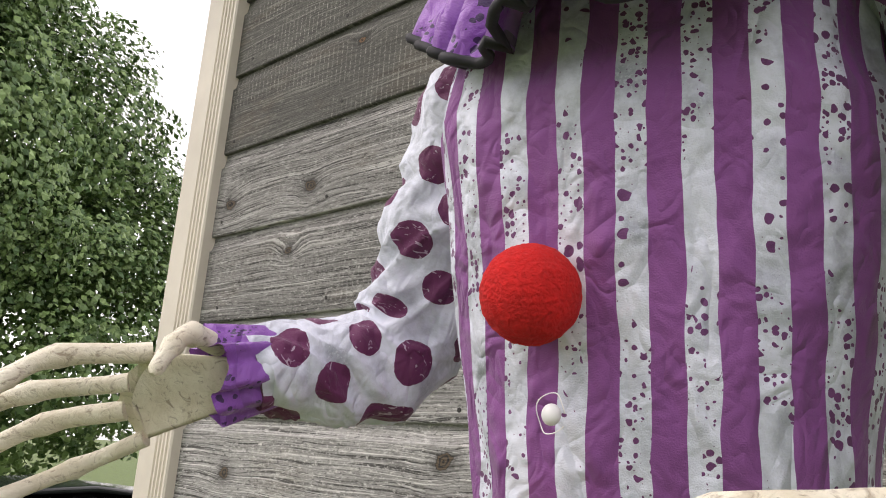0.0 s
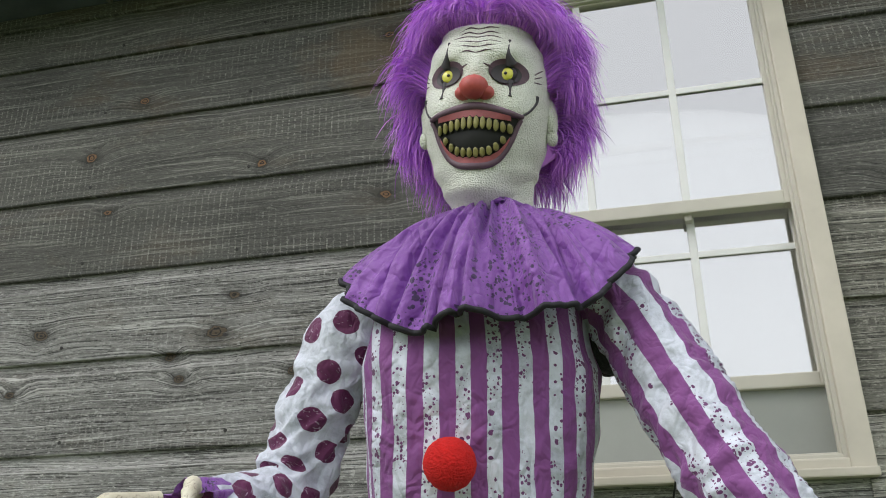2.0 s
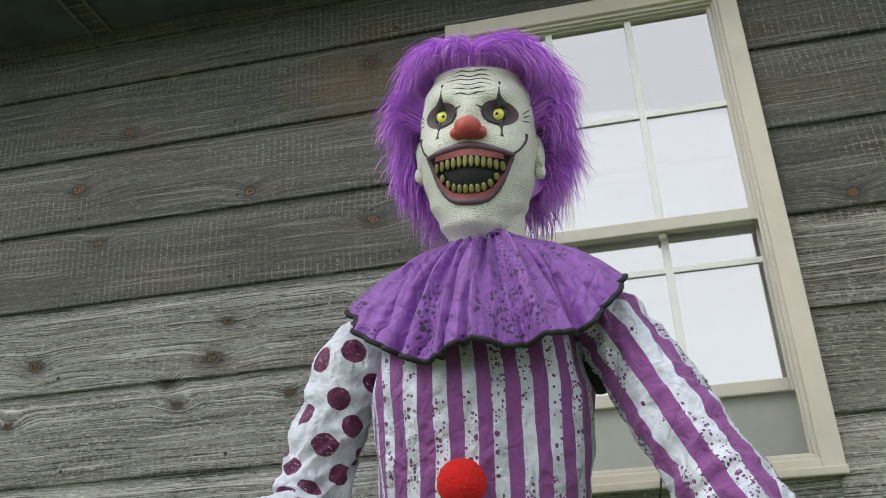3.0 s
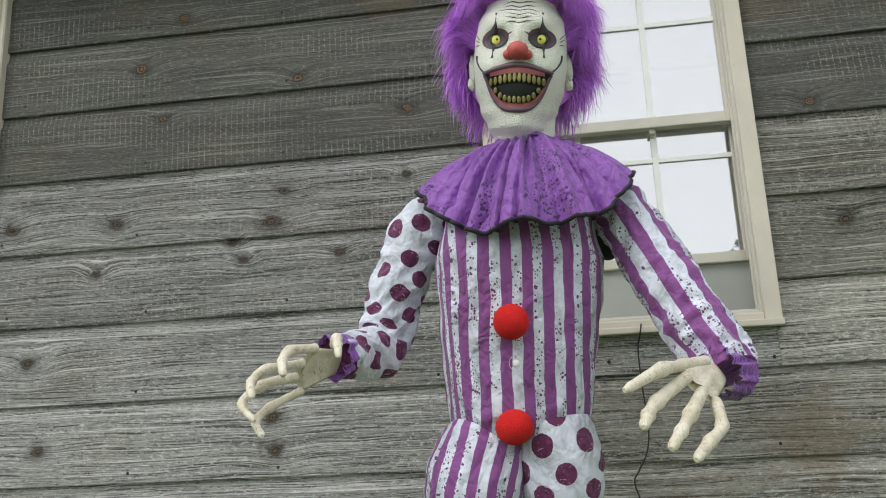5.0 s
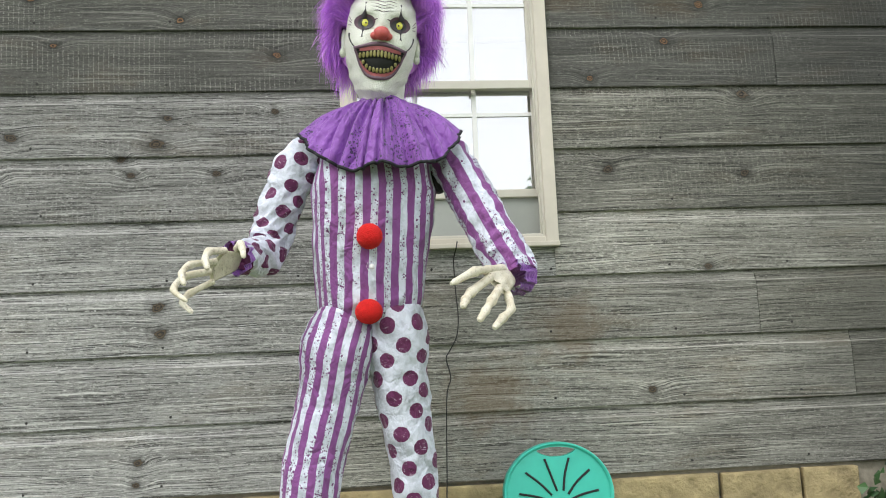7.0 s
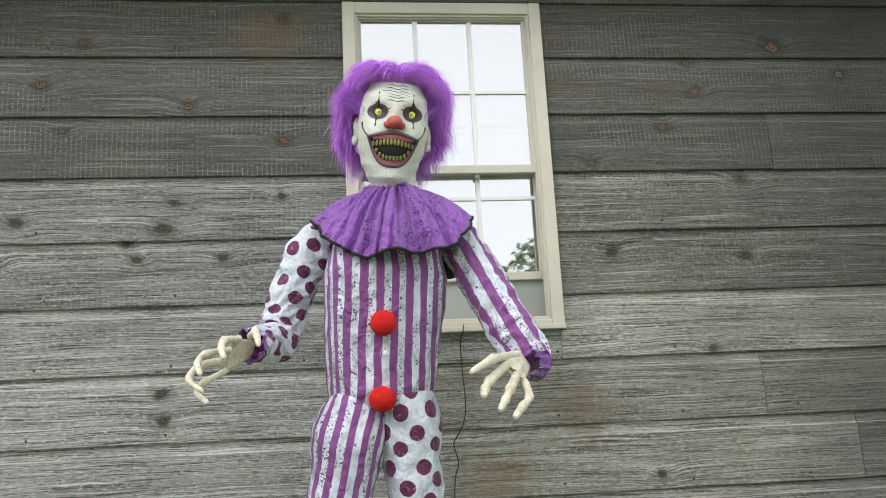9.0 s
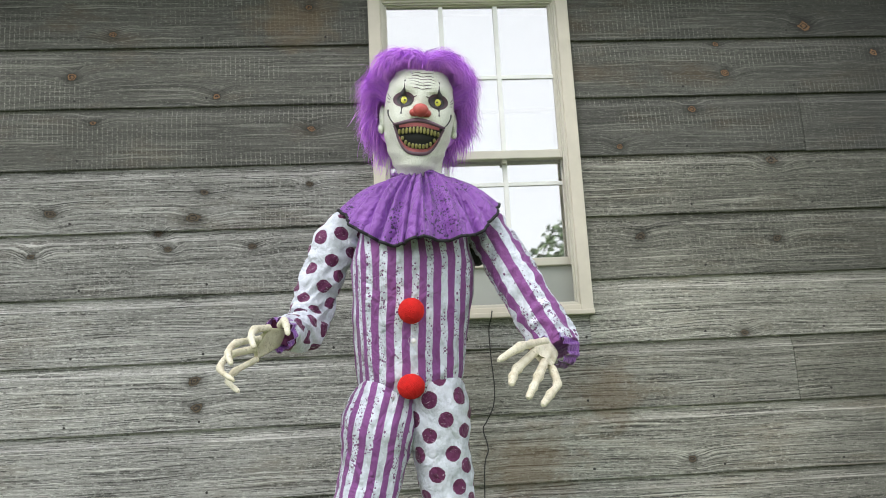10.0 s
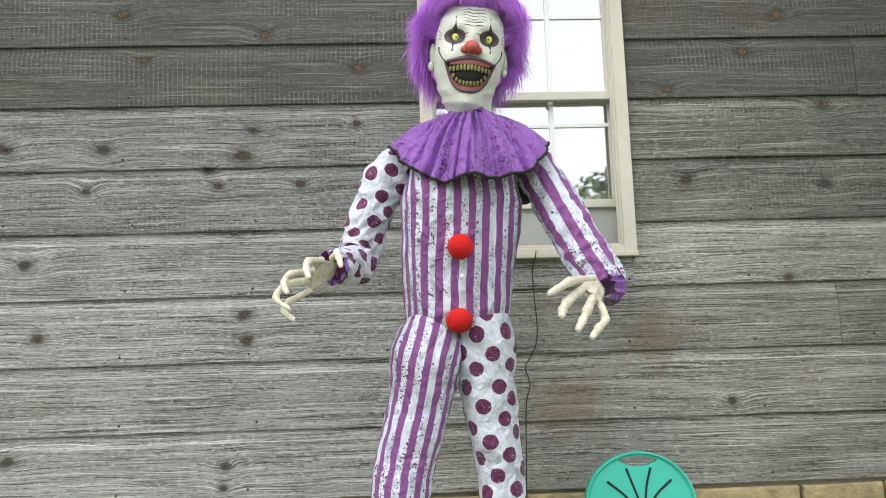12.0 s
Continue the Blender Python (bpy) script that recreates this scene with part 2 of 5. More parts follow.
def dotted_cloth(name, cell, half=0.12):
    m = mat(name, 0.72)
    k = Net(m)
    uv = k.uv()
    v = k.n.new("ShaderNodeTexVoronoi")
    v.voronoi_dimensions = "2D"
    k.put(v.inputs["Vector"], k.mapped(uv, rot=(0, 0, radians(42))))
    v.inputs["Scale"].default_value, v.inputs["Randomness"].default_value = 1 / cell, 0.22
    edge = k.math("MULTIPLY", k.math("SUBTRACT", k.noise(uv, 90, 2), 0.5), 0.07)
    dot = k.math("LESS_THAN", k.math("ADD", v.outputs["Distance"], edge), 0.315)
    scratch = k.math("GREATER_THAN", k.noise(k.mapped(uv, (90, 160, 1), rot=(0, 0, 0.6)), 1.0, 2, 0.5, 1.5), 0.66)
    inside = k.mix(k.math("MULTIPLY", scratch, 0.75), DEEP, (0.55, 0.45, 0.55))
    k.color(black_back(k, k.sep(uv)[0], k.mix(dot, soiled(k, uv, PALE), inside), half))
    cloth_relief(k, uv)
    k.b.inputs["Sheen Weight"].default_value = 0.15
    return m


def collar_cloth():
    m = mat("purple_satin", 0.5)
    k = Net(m)
    uv = k.uv()
    c = k.mix(k.ramp(k.noise(uv, 8, 4), 0.35, 0.7), (0.27, 0.085, 0.43), (0.21, 0.06, 0.34))
    s = k.math("MAXIMUM", splatter(k, uv, 230, 0.58, 0.46, 0.60), splatter(k, k.mapped(uv, loc=(2, 7, 0)), 120, 0.40, 0.50, 0.62))
    k.color(k.mix(s, c, (0.045, 0.014, 0.085)))
    cloth_relief(k, uv)
    k.b.inputs["Sheen Weight"].default_value = 0.2
    return m


def mask_skin():
    m = mat("pale_rubber", 0.55)
    k = Net(m)
    co = k.coord()
    c = k.mix(k.ramp(k.noise(co, 14, 5), 0.45, 0.7, 0.0, 0.6), (0.86, 0.88, 0.79), (0.66, 0.70, 0.56))
    peb = k.voronoi(co, 420, 1.0)
    c = k.mix(k.ramp(peb, 0.5, 0.8, 0.0, 0.3), c, (0.42, 0.44, 0.33))
    k.color(c)
    k.bump(k.math("ADD", k.math("MULTIPLY", peb, -1.0), k.math("MULTIPLY", k.noise(co, 60, 4), 1.2)), 0.9, 0.0022)
    return m


def bone_paint():
    m = mat("bone_latex", 0.5)
    k = Net(m)
    co = k.coord()
    n = k.noise(co, 28, 5, 0.6)
    crack = k.noise(k.mapped(co, (1.6, 0.7, 1.2), rot=(0.3, 0.2, 0.5)), 90, 4, 0.65, 1.6)
    c = k.mix(k.ramp(n, 0.4, 0.7), (0.78, 0.74, 0.60), (0.58, 0.52, 0.37))
    c = k.mix(k.ramp(crack, 0.55, 0.68, 0.0, 0.6), c, (0.15, 0.095, 0.045))
    k.color(c)
    k.bump(k.math("SUBTRACT", n, k.math("MULTIPLY", crack, 0.6)), 0.6, 0.004)
    return m


def simple(name, base, rough=0.6, var=0.25, scale=20.0, bump=0.15, dist=0.003, metal=0.0):
    m = mat(name, rough, metal)
    k = Net(m)
    co = k.coord()
    n = k.noise(co, scale, 5, 0.6)
    n2 = k.noise(co, scale * 0.17, 3)
    lo = tuple(v * (1 - var) for v in base)
    hi = tuple(min(1, v * (1 + var)) for v in base)
    k.color(k.mix(k.ramp(k.math("ADD", k.math("MULTIPLY", n, 0.5), k.math("MULTIPLY", n2, 0.5)), 0.35, 0.65), lo, hi))
    if bump:
        k.bump(n, bump, dist)
    return m


def hair_fibre():
    m = mat("purple_hair", 0.45)
    k = Net(m)
    c = k.n.new("ShaderNodeNewGeometry").outputs["Random Per Island"]
    k.color(k.mix(c, (0.50, 0.11, 0.82), (0.85, 0.35, 1.0)))
    k.b.inputs["Sheen Weight"].default_value = 0.3
    return m


def leaf_mat(name, a, b):
    m = mat(name, 0.5)
    k = Net(m)
    c = k.n.new("ShaderNodeNewGeometry").outputs["Random Per Island"]
    k.color(k.mix(c, a, b))
    k.b.inputs["Subsurface Weight"].default_value = 0.0
    return m


def glass_mat():
    m = mat("window_glass", 0.03, base=(0.9, 0.93, 0.92))
    k = Net(m)
    tr = k.n.new("ShaderNodeBsdfTransparent")
    tr.inputs[0].default_value = (0.96, 0.98, 0.97, 1)
    gl = k.n.new("ShaderNodeBsdfGlossy")
    gl.inputs["Roughness"].default_value = 0.02
    fr = k.n.new("ShaderNodeFresnel")
    fr.inputs[0].default_value = 1.9
    mx = k.n.new("ShaderNodeMixShader")
    k.l.new(k.ramp(fr.outputs[0], 0.0, 1.0, 0.56, 1.0), mx.inputs[0])
    k.l.new(tr.outputs[0], mx.inputs[1])
    k.l.new(gl.outputs[0], mx.inputs[2])
    k.l.new(mx.outputs[0], k.n["Material Output"].inputs["Surface"])
    return m


# Tones by place: paler in low rows, darker towards the right end.
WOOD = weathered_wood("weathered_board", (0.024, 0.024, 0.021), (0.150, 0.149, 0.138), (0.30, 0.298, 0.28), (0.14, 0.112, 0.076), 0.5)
WOOD_LOW = weathered_wood("pale_board", (0.036, 0.036, 0.032), (0.200, 0.199, 0.186), (0.375, 0.373, 0.353), (0.185, 0.16, 0.115), 0.1)
WOOD_EAST = weathered_wood("dark_board", (0.015, 0.016, 0.013), (0.104, 0.102, 0.085), (0.235, 0.231, 0.198), (0.098, 0.074, 0.042), 0.6, 0.9, 2.0)
WOOD_BROWN = weathered_wood("brown_board", (0.028, 0.028, 0.0225), (0.155, 0.151, 0.124), (0.29, 0.285, 0.245), (0.155, 0.110, 0.060), 0.1)
WOOD_MID = weathered_wood("mid_tone_board", (0.034, 0.034, 0.028), (0.198, 0.193, 0.166), (0.36, 0.354, 0.312), (0.195, 0.140, 0.078), 0.1)
# Browner, saw-marked top boards; eave shade is also put into this dark colour.
WOOD_EAVE = weathered_wood("brown_shaded_board", (0.0145, 0.015, 0.0135), (0.068, 0.068, 0.060), (0.122, 0.121, 0.107), (0.110, 0.070, 0.034), 1.0, 0.5, 3.0, (0.19, 0.105, 0.052))
STRIPES = striped_cloth("striped_cotton", 0.0402, 0.52, 0.0, 0.25)
STRIPES_ARM = striped_cloth("striped_sleeve", 0.048, 0.5, 0.012, 0.112)
STRIPES_LEG = striped_cloth("striped_trouser", 0.037, 0.48, 0.012, 0.19)
DOTS = dotted_cloth("dotted_sleeve", 0.055, 0.128)
DOTS_LEG = dotted_cloth("dotted_trouser", 0.064, 0.17)
SATIN = collar_cloth()
SKIN = mask_skin()
BONE = bone_paint()
HAIR = hair_fibre()
RED_FLEECE = simple("red_fleece", (0.80, 0.014, 0.012), 0.95, 0.12, 330, 1.0, 0.007)
RED_PAINT = simple("red_nose_paint", (0.48, 0.085, 0.075), 0.45, 0.25, 60, 0.3)
BLACK_TRIM = simple("black_binding", (0.012, 0.012, 0.016), 0.7, 0.3, 90)
LIP = simple("mauve_lip_paint", (0.13, 0.075, 0.105), 0.5, 0.25, 60)
GUM = simple("pink_gum_paint", (0.42, 0.12, 0.135), 0.35, 0.25, 80)
TOOTH = simple("yellowed_tooth", (0.27, 0.25, 0.085), 0.35, 0.3, 120)
CAVITY = simple("dark_mouth", (0.008, 0.008, 0.008), 0.6, 0.3, 50, 0)
INK = simple("dark_face_paint", (0.035, 0.03, 0.035), 0.55, 0.3, 60)
SOCKET = simple("mauve_socket_paint", (0.09, 0.045, 0.065), 0.5, 0.4, 70)
EYE = simple("yellow_eye", (0.68, 0.66, 0.10), 0.12, 0.15, 60, 0)
WHITE_PLASTIC = simple("white_plastic", (0.8, 0.8, 0.8), 0.35, 0.05, 40, 0)
TRIM = simple("cream_trim_paint", (0.62, 0.575, 0.48), 0.5, 0.08, 14, 0.08)
SASH = simple("cream_vinyl", (0.60, 0.575, 0.49), 0.4, 0.06, 18, 0.05)
MUNTIN = simple("white_grille", (0.86, 0.87, 0.84), 0.45, 0.04, 18, 0)
BLIND = simple("white_blind", (0.90, 0.92, 0.92), 0.6, 0.04, 9, 0)
GLASS = glass_mat()
PANEL_GREY = simple("insect_screen", (0.40, 0.42, 0.385), 0.8, 0.12, 6, 0.1)
SOFFIT = simple("dark_soffit_board", (0.085, 0.097, 0.118), 0.8, 0.3, 12)
SOFFIT_STRIP = simple("soffit_vent_metal", (0.16, 0.15, 0.13), 0.6, 0.3, 40)
MORTAR = simple("mortar", (0.30, 0.27, 0.21), 0.95, 0.25, 60, 0.5)
STONE = simple("ochre_stone", (0.37, 0.295, 0.155), 0.85, 0.48, 14, 0.9, 0.025)
TEAL = simple("teal_plastic", (0.055, 0.56, 0.43), 0.4, 0.06, 30, 0.05)
BLACK_RUBBER = simple("black_rubber", (0.015, 0.016, 0.016), 0.7, 0.2, 60)
STEEL = simple("dark_nail_steel", (0.02, 0.018, 0.016), 0.6, 0.3, 60, 0)
CABLE = simple("black_cable", (0.02, 0.02, 0.02), 0.6, 0.2, 60, 0)
BARK = simple("bark", (0.10, 0.075, 0.055), 0.95, 0.4, 14, 0.8, 0.03)
LEAF = leaf_mat("maple_leaf", (0.05, 0.115, 0.030), (0.22, 0.33, 0.11))
LEAF_SHRUB = leaf_mat("shrub_leaf", (0.018, 0.055, 0.018), (0.05, 0.115, 0.035))
GRASS = simple("grass", (0.10, 0.145, 0.04), 0.9, 0.45, 30, 0.8, 0.03)
ASPHALT = simple("asphalt", (0.11, 0.115, 0.125), 0.9, 0.2, 60, 0.4)
CONCRETE = simple("concrete", (0.33, 0.33, 0.32), 0.9, 0.15, 30, 0.3)
CAR_PAINT = simple("black_car_paint", (0.012, 0.016, 0.016), 0.15, 0.1, 5, 0)
CAR_GLASS = simple("tinted_glass", (0.01, 0.012, 0.013), 0.05, 0.1, 5, 0)
SHINGLE = simple("roof_shingle", (0.07, 0.065, 0.06), 0.9, 0.3, 30, 0.5)


# ---------------------------------------------------------------- mesh helpers
def root(name, at, label, category, group="", kind=""):
    ob = new(name)
    ob.location = at
    ob.empty_display_size = 0.05
    return tagged(ob, label, category, group, kind)


def top_of(ob):
    p = Vector((0, 0, 0))
    while ob is not None:
        p += ob.location
        ob = ob.parent
    return p


def part(name, bm, material, parent=None, label="", smooth=False):
    """Links a bmesh, made in world metres, as one mesh under its parent."""
    me = bpy.data.meshes.new(name)
    if parent is not None:
        bmesh.ops.translate(bm, vec=-top_of(parent), verts=bm.verts)
    bmesh.ops.recalc_face_normals(bm, faces=bm.faces)
    if smooth:
        for f in bm.faces:
            f.smooth = True
    bm.to_mesh(me)
    bm.free()
    for m in material if isinstance(material, (list, tuple)) else [material]:
        me.materials.append(m)
    ob = new(name, me)
    ob.parent = parent
    return tagged(ob, label)


def add_box(bm, x0, x1, y0, y1, z0, z1, bevel=0.0):
    vs = [bm.verts.new((x, y, z)) for x in (x0, x1) for y in (y0, y1) for z in (z0, z1)]
    fs = [bm.faces.new([vs[i] for i in q]) for q in ((0, 1, 3, 2), (4, 6, 7, 5), (0, 4, 5, 1), (2, 3, 7, 6), (0, 2, 6, 4), (1, 5, 7, 3))]
    if bevel:
        es = {e for f in fs for e in f.edges}
        bmesh.ops.bevel(bm, geom=list(es), offset=bevel, segments=2, affect="EDGES", profile=0.6)
    return bm


def box(x0, x1, y0, y1, z0, z1, bevel=0.0):
    return add_box(bmesh.new(), x0, x1, y0, y1, z0, z1, bevel)


def extrude_x(profile, x0, x1):
    """A closed (y, z) outline drawn along x."""
    bm = bmesh.new()
    a = [bm.verts.new((x0, y, z)) for y, z in profile]
    b = [bm.verts.new((x1, y, z)) for y, z in profile]
    n = len(profile)
    for i in range(n):
        bm.faces.new((a[i], a[(i + 1) % n], b[(i + 1) % n], b[i]))
    bm.faces.new(a[::-1]), bm.faces.new(b)
    return bm


def spline(pts, n):
    """Catmull-Rom through pts, n steps for each span."""
    p = [Vector(q) for q in pts]
    p = [p[0] * 2 - p[1]] + p + [p[-1] * 2 - p[-2]]
    out = []
    for i in range(1, len(p) - 2):
        a, b, c, d = p[i - 1:i + 3]
        for j in range(n):
            t = j / n
            out.append(0.5 * ((2 * b) + (c - a) * t + (2 * a - 5 * b + 4 * c - d) * t * t + (3 * b - a - 3 * c + d) * t ** 3))
    return out + [p[-2]]


def add_tube(bm, pts, radius, n=8):
    rings, side = [], None
    for i, p in enumerate(pts):
        d = (pts[min(i + 1, len(pts) - 1)] - pts[max(i - 1, 0)]).normalized()
        ref = side if side is not None else (Vector((0, 0, 1)) if abs(d.z) < 0.9 else Vector((1, 0, 0)))
        a = (ref - d * ref.dot(d)).normalized()
        side, b = a, d.cross(a)
        r = radius[i] if isinstance(radius, (list, tuple)) else radius
        rings.append([bm.verts.new(p + (a * math.cos(q) + b * math.sin(q)) * r) for q in (2 * math.pi * j / n for j in range(n))])
    for r0, r1 in zip(rings, rings[1:]):
        for j in range(n):
            bm.faces.new((r0[j], r0[(j + 1) % n], r1[(j + 1) % n], r1[j]))
    bm.faces.new(rings[0][::-1]), bm.faces.new(rings[-1])
    return bm


# ---------------------------------------------------------------- house wall
LAP, SIDING_Z, ROWS_UP = 0.2117, 0.540, 10
X_LEFT, X_RIGHT = -2.118, 4.2
WIN_X0, WIN_X1, WIN_Z0, WIN_Z1 = -0.698, 0.0, 1.274, 2.434
SOFFIT_Z = 2.625

bm = bmesh.new()
for x0, x1, z0, z1 in ((X_LEFT - 0.12, WIN_X0 + 0.03, -0.2, 2.9), (WIN_X1 - 0.03, X_RIGHT, -0.2, 2.9), (WIN_X0 + 0.03, WIN_X1 - 0.03, -0.2, WIN_Z0 + 0.02), (WIN_X0 + 0.03, WIN_X1 - 0.03, WIN_Z1 - 0.03, 2.9)):
    add_box(bm, x0, x1, 0.022, 0.15, z0, z1)
wall = part("wall_front", bm, MORTAR)
tagged(wall, "weathered grey board siding over an ochre stone base", "wall", kind="structure")


def board_profile(z):
    """One drop-siding board: flat face, cove along the top that tucks under the next board."""
    t = z + LAP
    return [(0.0, z), (-0.002, z + 0.0025), (-0.002, t - 0.036), (0.002, t - 0.033), (0.0052, t - 0.026), (0.0078, t - 0.014), (0.0092, t + 0.008), (0.021, t + 0.008), (0.021, z), ]


joints = {2: (-0.60, 0.659,), 1: (-0.58, 0.965,), 3: (-0.245,), 0: (-0.79, 1.9), 5: (2.2,), 7: (2.9,), 8: (1.7,), 4: (2.6,), 6: (0.80,)}
rng = random.Random(4)
for row in range(ROWS_UP):
    z = SIDING_Z + LAP * row
    cuts = [X_LEFT, *joints.get(row, ()), X_RIGHT]
    spans = [[a + 0.001, b - 0.001] for a, b in zip(cuts, cuts[1:])]
    blocked = z + LAP > WIN_Z0 + 0.02 and z < WIN_Z1 - 0.02
    cut = []
    for a, b in spans:
        if not blocked or b < WIN_X0 or a > WIN_X1:
            cut.append((a, b))
        else:
            if a < WIN_X0:
                cut.append((a, WIN_X0 + 0.012))
            if b > WIN_X1:
                cut.append((WIN_X1 - 0.012, b))
    for a, b in cut:
        dz = rng.uniform(-0.0015, 0.0015)
        part("board", extrude_x(board_profile(z + dz), a, b), WOOD_EAVE if row > 5 else (WOOD_EAST if row > 3 else WOOD_BROWN if a > 0.5 else WOOD_MID) if a > -0.82 else WOOD_LOW if row < 4 else WOOD, wall)
# short strip of board above and below the window opening
z = SIDING_Z + LAP * 3
part("board", box(WIN_X0 + 0.012, WIN_X1 - 0.012, 0.001, 0.021, z, WIN_Z0 + 0.012), WOOD_LOW, wall)
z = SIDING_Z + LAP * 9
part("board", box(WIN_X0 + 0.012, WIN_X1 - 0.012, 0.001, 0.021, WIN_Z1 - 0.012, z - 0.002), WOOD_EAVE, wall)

# nail heads, one near the lower edge of each board at every stud
bm = bmesh.new()
for row in range(ROWS_UP):
    for s in range(15):
        x = X_LEFT + 0.06 + s * 0.406 + rng.uniform(-0.02, 0.02)
        z = SIDING_Z + LAP * row + rng.uniform(0.022, 0.034)
        if not (WIN_X0 - 0.02 < x < WIN_X1 + 0.02 and WIN_Z0 - 0.03 < z < WIN_Z1 + 0.02):
            bmesh.ops.create_cone(bm, cap_ends=True, segments=7, radius1=0.0046, radius2=0.0038, depth=0.002, matrix=pose(x, -0.0025, z, 90))
part("nail_heads", bm, STEEL, wall)
wall.children[-1]["kind"] = "stuff"

# foundation stones with recessed mortar
rng = random.Random(9)
z = -0.05
while z < 0.53:
    h = min(rng.uniform(0.13, 0.17), 0.532 - z)
    if 0.532 - z - h < 0.07:
        h = 0.532 - z
    x = X_LEFT
    while x < 0.93:
        w = min(rng.uniform(0.16, 0.42), 0.945 - x)
        b = box(x + 0.006, x + w - 0.006, -0.006 - rng.uniform(0, 0.008), 0.02, z + 0.006, z + h - 0.006, 0.006)
        for v in b.verts:
            v.co += Vector((noise.noise(v.co * 9) * 0.006, noise.noise(v.co * 14 + Vector((3, 1, 7))) * 0.004, noise.noise(v.co * 11) * 0.005))
        part("stone", b, STONE, wall)
        x += w
    z += h

# corner post with flutes
corner = tagged(part("corner_trim", bmesh.new(), TRIM), "cream painted fluted corner post of the siding", "trim", kind="structure")
prof = [(-2.262, 0.02), (-2.262, -0.022), (-2.258, -0.028)]
for i in range(4):
    x = -2.185 + i * 0.016
    prof += [(x, -0.028), (x + 0.003, -0.021), (x + 0.007, -0.021), (x + 0.010, -0.028)]
prof += [(-2.119, -0.028), (-2.115, -0.024), (-2.115, 0.02)]
bm = bmesh.new()
lo = [bm.verts.new((x, y, 0.53)) for x, y in prof]
hi = [bm.verts.new((x, y, SOFFIT_Z)) for x, y in prof]
for i in range(len(prof)):
    j = (i + 1) % len(prof)
    bm.faces.new((lo[i], lo[j], hi[j], hi[i]))
bm.faces.new(lo), bm.faces.new(hi[::-1])
part("post", bm, TRIM, corner)
bm = box(-2.262, -2.242, 0.021, 0.16, 0.53, SOFFIT_Z)
part("return_board", bm, TRIM, corner)

# remaining walls that close the house
tagged(part("wall_side", box(-2.24, -2.12, 0.151, 7.0, -0.2, 2.9), WOOD), "weathered grey side wall of the house", "wall", kind="structure")
tagged(part("wall_back", box(-2.119, X_RIGHT, 6.9, 7.0, -0.2, 2.9), WOOD), "weathered grey back wall of the house", "wall", kind="structure")
tagged(part("wall_end", box(X_RIGHT - 0.1, X_RIGHT, 0.151, 6.899, -0.2, 2.9), WOOD), "weathered grey end wall of the house", "wall", kind="structure")

# eave: soffit boards, vent strips, fascia, roof
eave = tagged(part("eave", box(-2.7, 4.5, -0.23, 0.021, SOFFIT_Z, SOFFIT_Z + 0.02), SOFFIT), "dark soffit under the eave with metal vent strips", "soffit", kind="structure")
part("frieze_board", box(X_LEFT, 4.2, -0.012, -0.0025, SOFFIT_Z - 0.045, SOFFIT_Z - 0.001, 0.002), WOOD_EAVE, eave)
for i in range(10):
    x = -2.28 + i * 0.61
    bm = bmesh.new()
    for s in (-0.03, 0.03):
        add_box(bm, x + s - 0.005, x + s + 0.005, -0.22, -0.014, SOFFIT_Z - 0.009, SOFFIT_Z - 0.001)
    for j in range(6):
        add_box(bm, x - 0.026, x + 0.026, -0.21 + j * 0.036, -0.202 + j * 0.036, SOFFIT_Z - 0.006, SOFFIT_Z - 0.001)
    part("vent_strip", bm, SOFFIT_STRIP, eave)
part("fascia", box(-2.7, 4.5, -0.255, -0.231, SOFFIT_Z - 0.03, SOFFIT_Z + 0.14), TRIM, eave)
bm = extrude_x([(-0.28, 2.80), (3.6, 4.4), (7.4, 2.80), (7.4, 2.75), (3.6, 4.32), (-0.28, 2.75)], -2.75, 4.55)
tagged(part("roof", bm, SHINGLE), "dark shingled gable roof of the house", "roof", kind="structure")

# ---------------------------------------------------------------- window
win = tagged(part("window_1", box(WIN_X0 + 0.031, WIN_X1 - 0.031, 0.134, 0.140, WIN_Z0 + 0.021, WIN_Z1 - 0.031), BLIND), "cream double-hung window, lower sash slightly raised", "window", kind="structure")
win.name = "window_1"


def ring_frame(x0, x1, z0, z1, w, y0, y1, bevel=0.003, wb=None):
    """Four mitred-looking sticks round an opening."""
    wb = wb or w
    bm = bmesh.new()
    add_box(bm, x0, x0 + w, y0, y1, z0, z1, bevel)
    add_box(bm, x1 - w, x1, y0, y1, z0, z1, bevel)
    add_box(bm, x0 + w - 0.001, x1 - w + 0.001, y0 + 0.0008, y1, z1 - w, z1 - 0.0005, bevel)
    add_box(bm, x0 + w - 0.001, x1 - w + 0.001, y0 + 0.0008, y1, z0 + 0.0005, z0 + wb, bevel)
    return bm


part("casing", ring_frame(WIN_X0, WIN_X1, WIN_Z0, WIN_Z1, 0.043, -0.022, 0.0, 0.004, 0.03), TRIM, win)
part("inner_casing", ring_frame(WIN_X0 + 0.040, WIN_X1 - 0.040, WIN_Z0 + 0.027, WIN_Z1 - 0.040, 0.011, -0.012, 0.005, 0.002), SASH, win)
part("jamb_stop", ring_frame(WIN_X0 + 0.050, WIN_X1 - 0.050, WIN_Z0 + 0.036, WIN_Z1 - 0.050, 0.006, -0.004, 0.0055, 0.002), SASH, win)
part("jamb_liner", ring_frame(WIN_X0 + 0.0305, WIN_X1 - 0.0305, WIN_Z0 + 0.0225, WIN_Z1 - 0.0305, 0.005, 0.006, 0.128, 0.001), SASH, win)


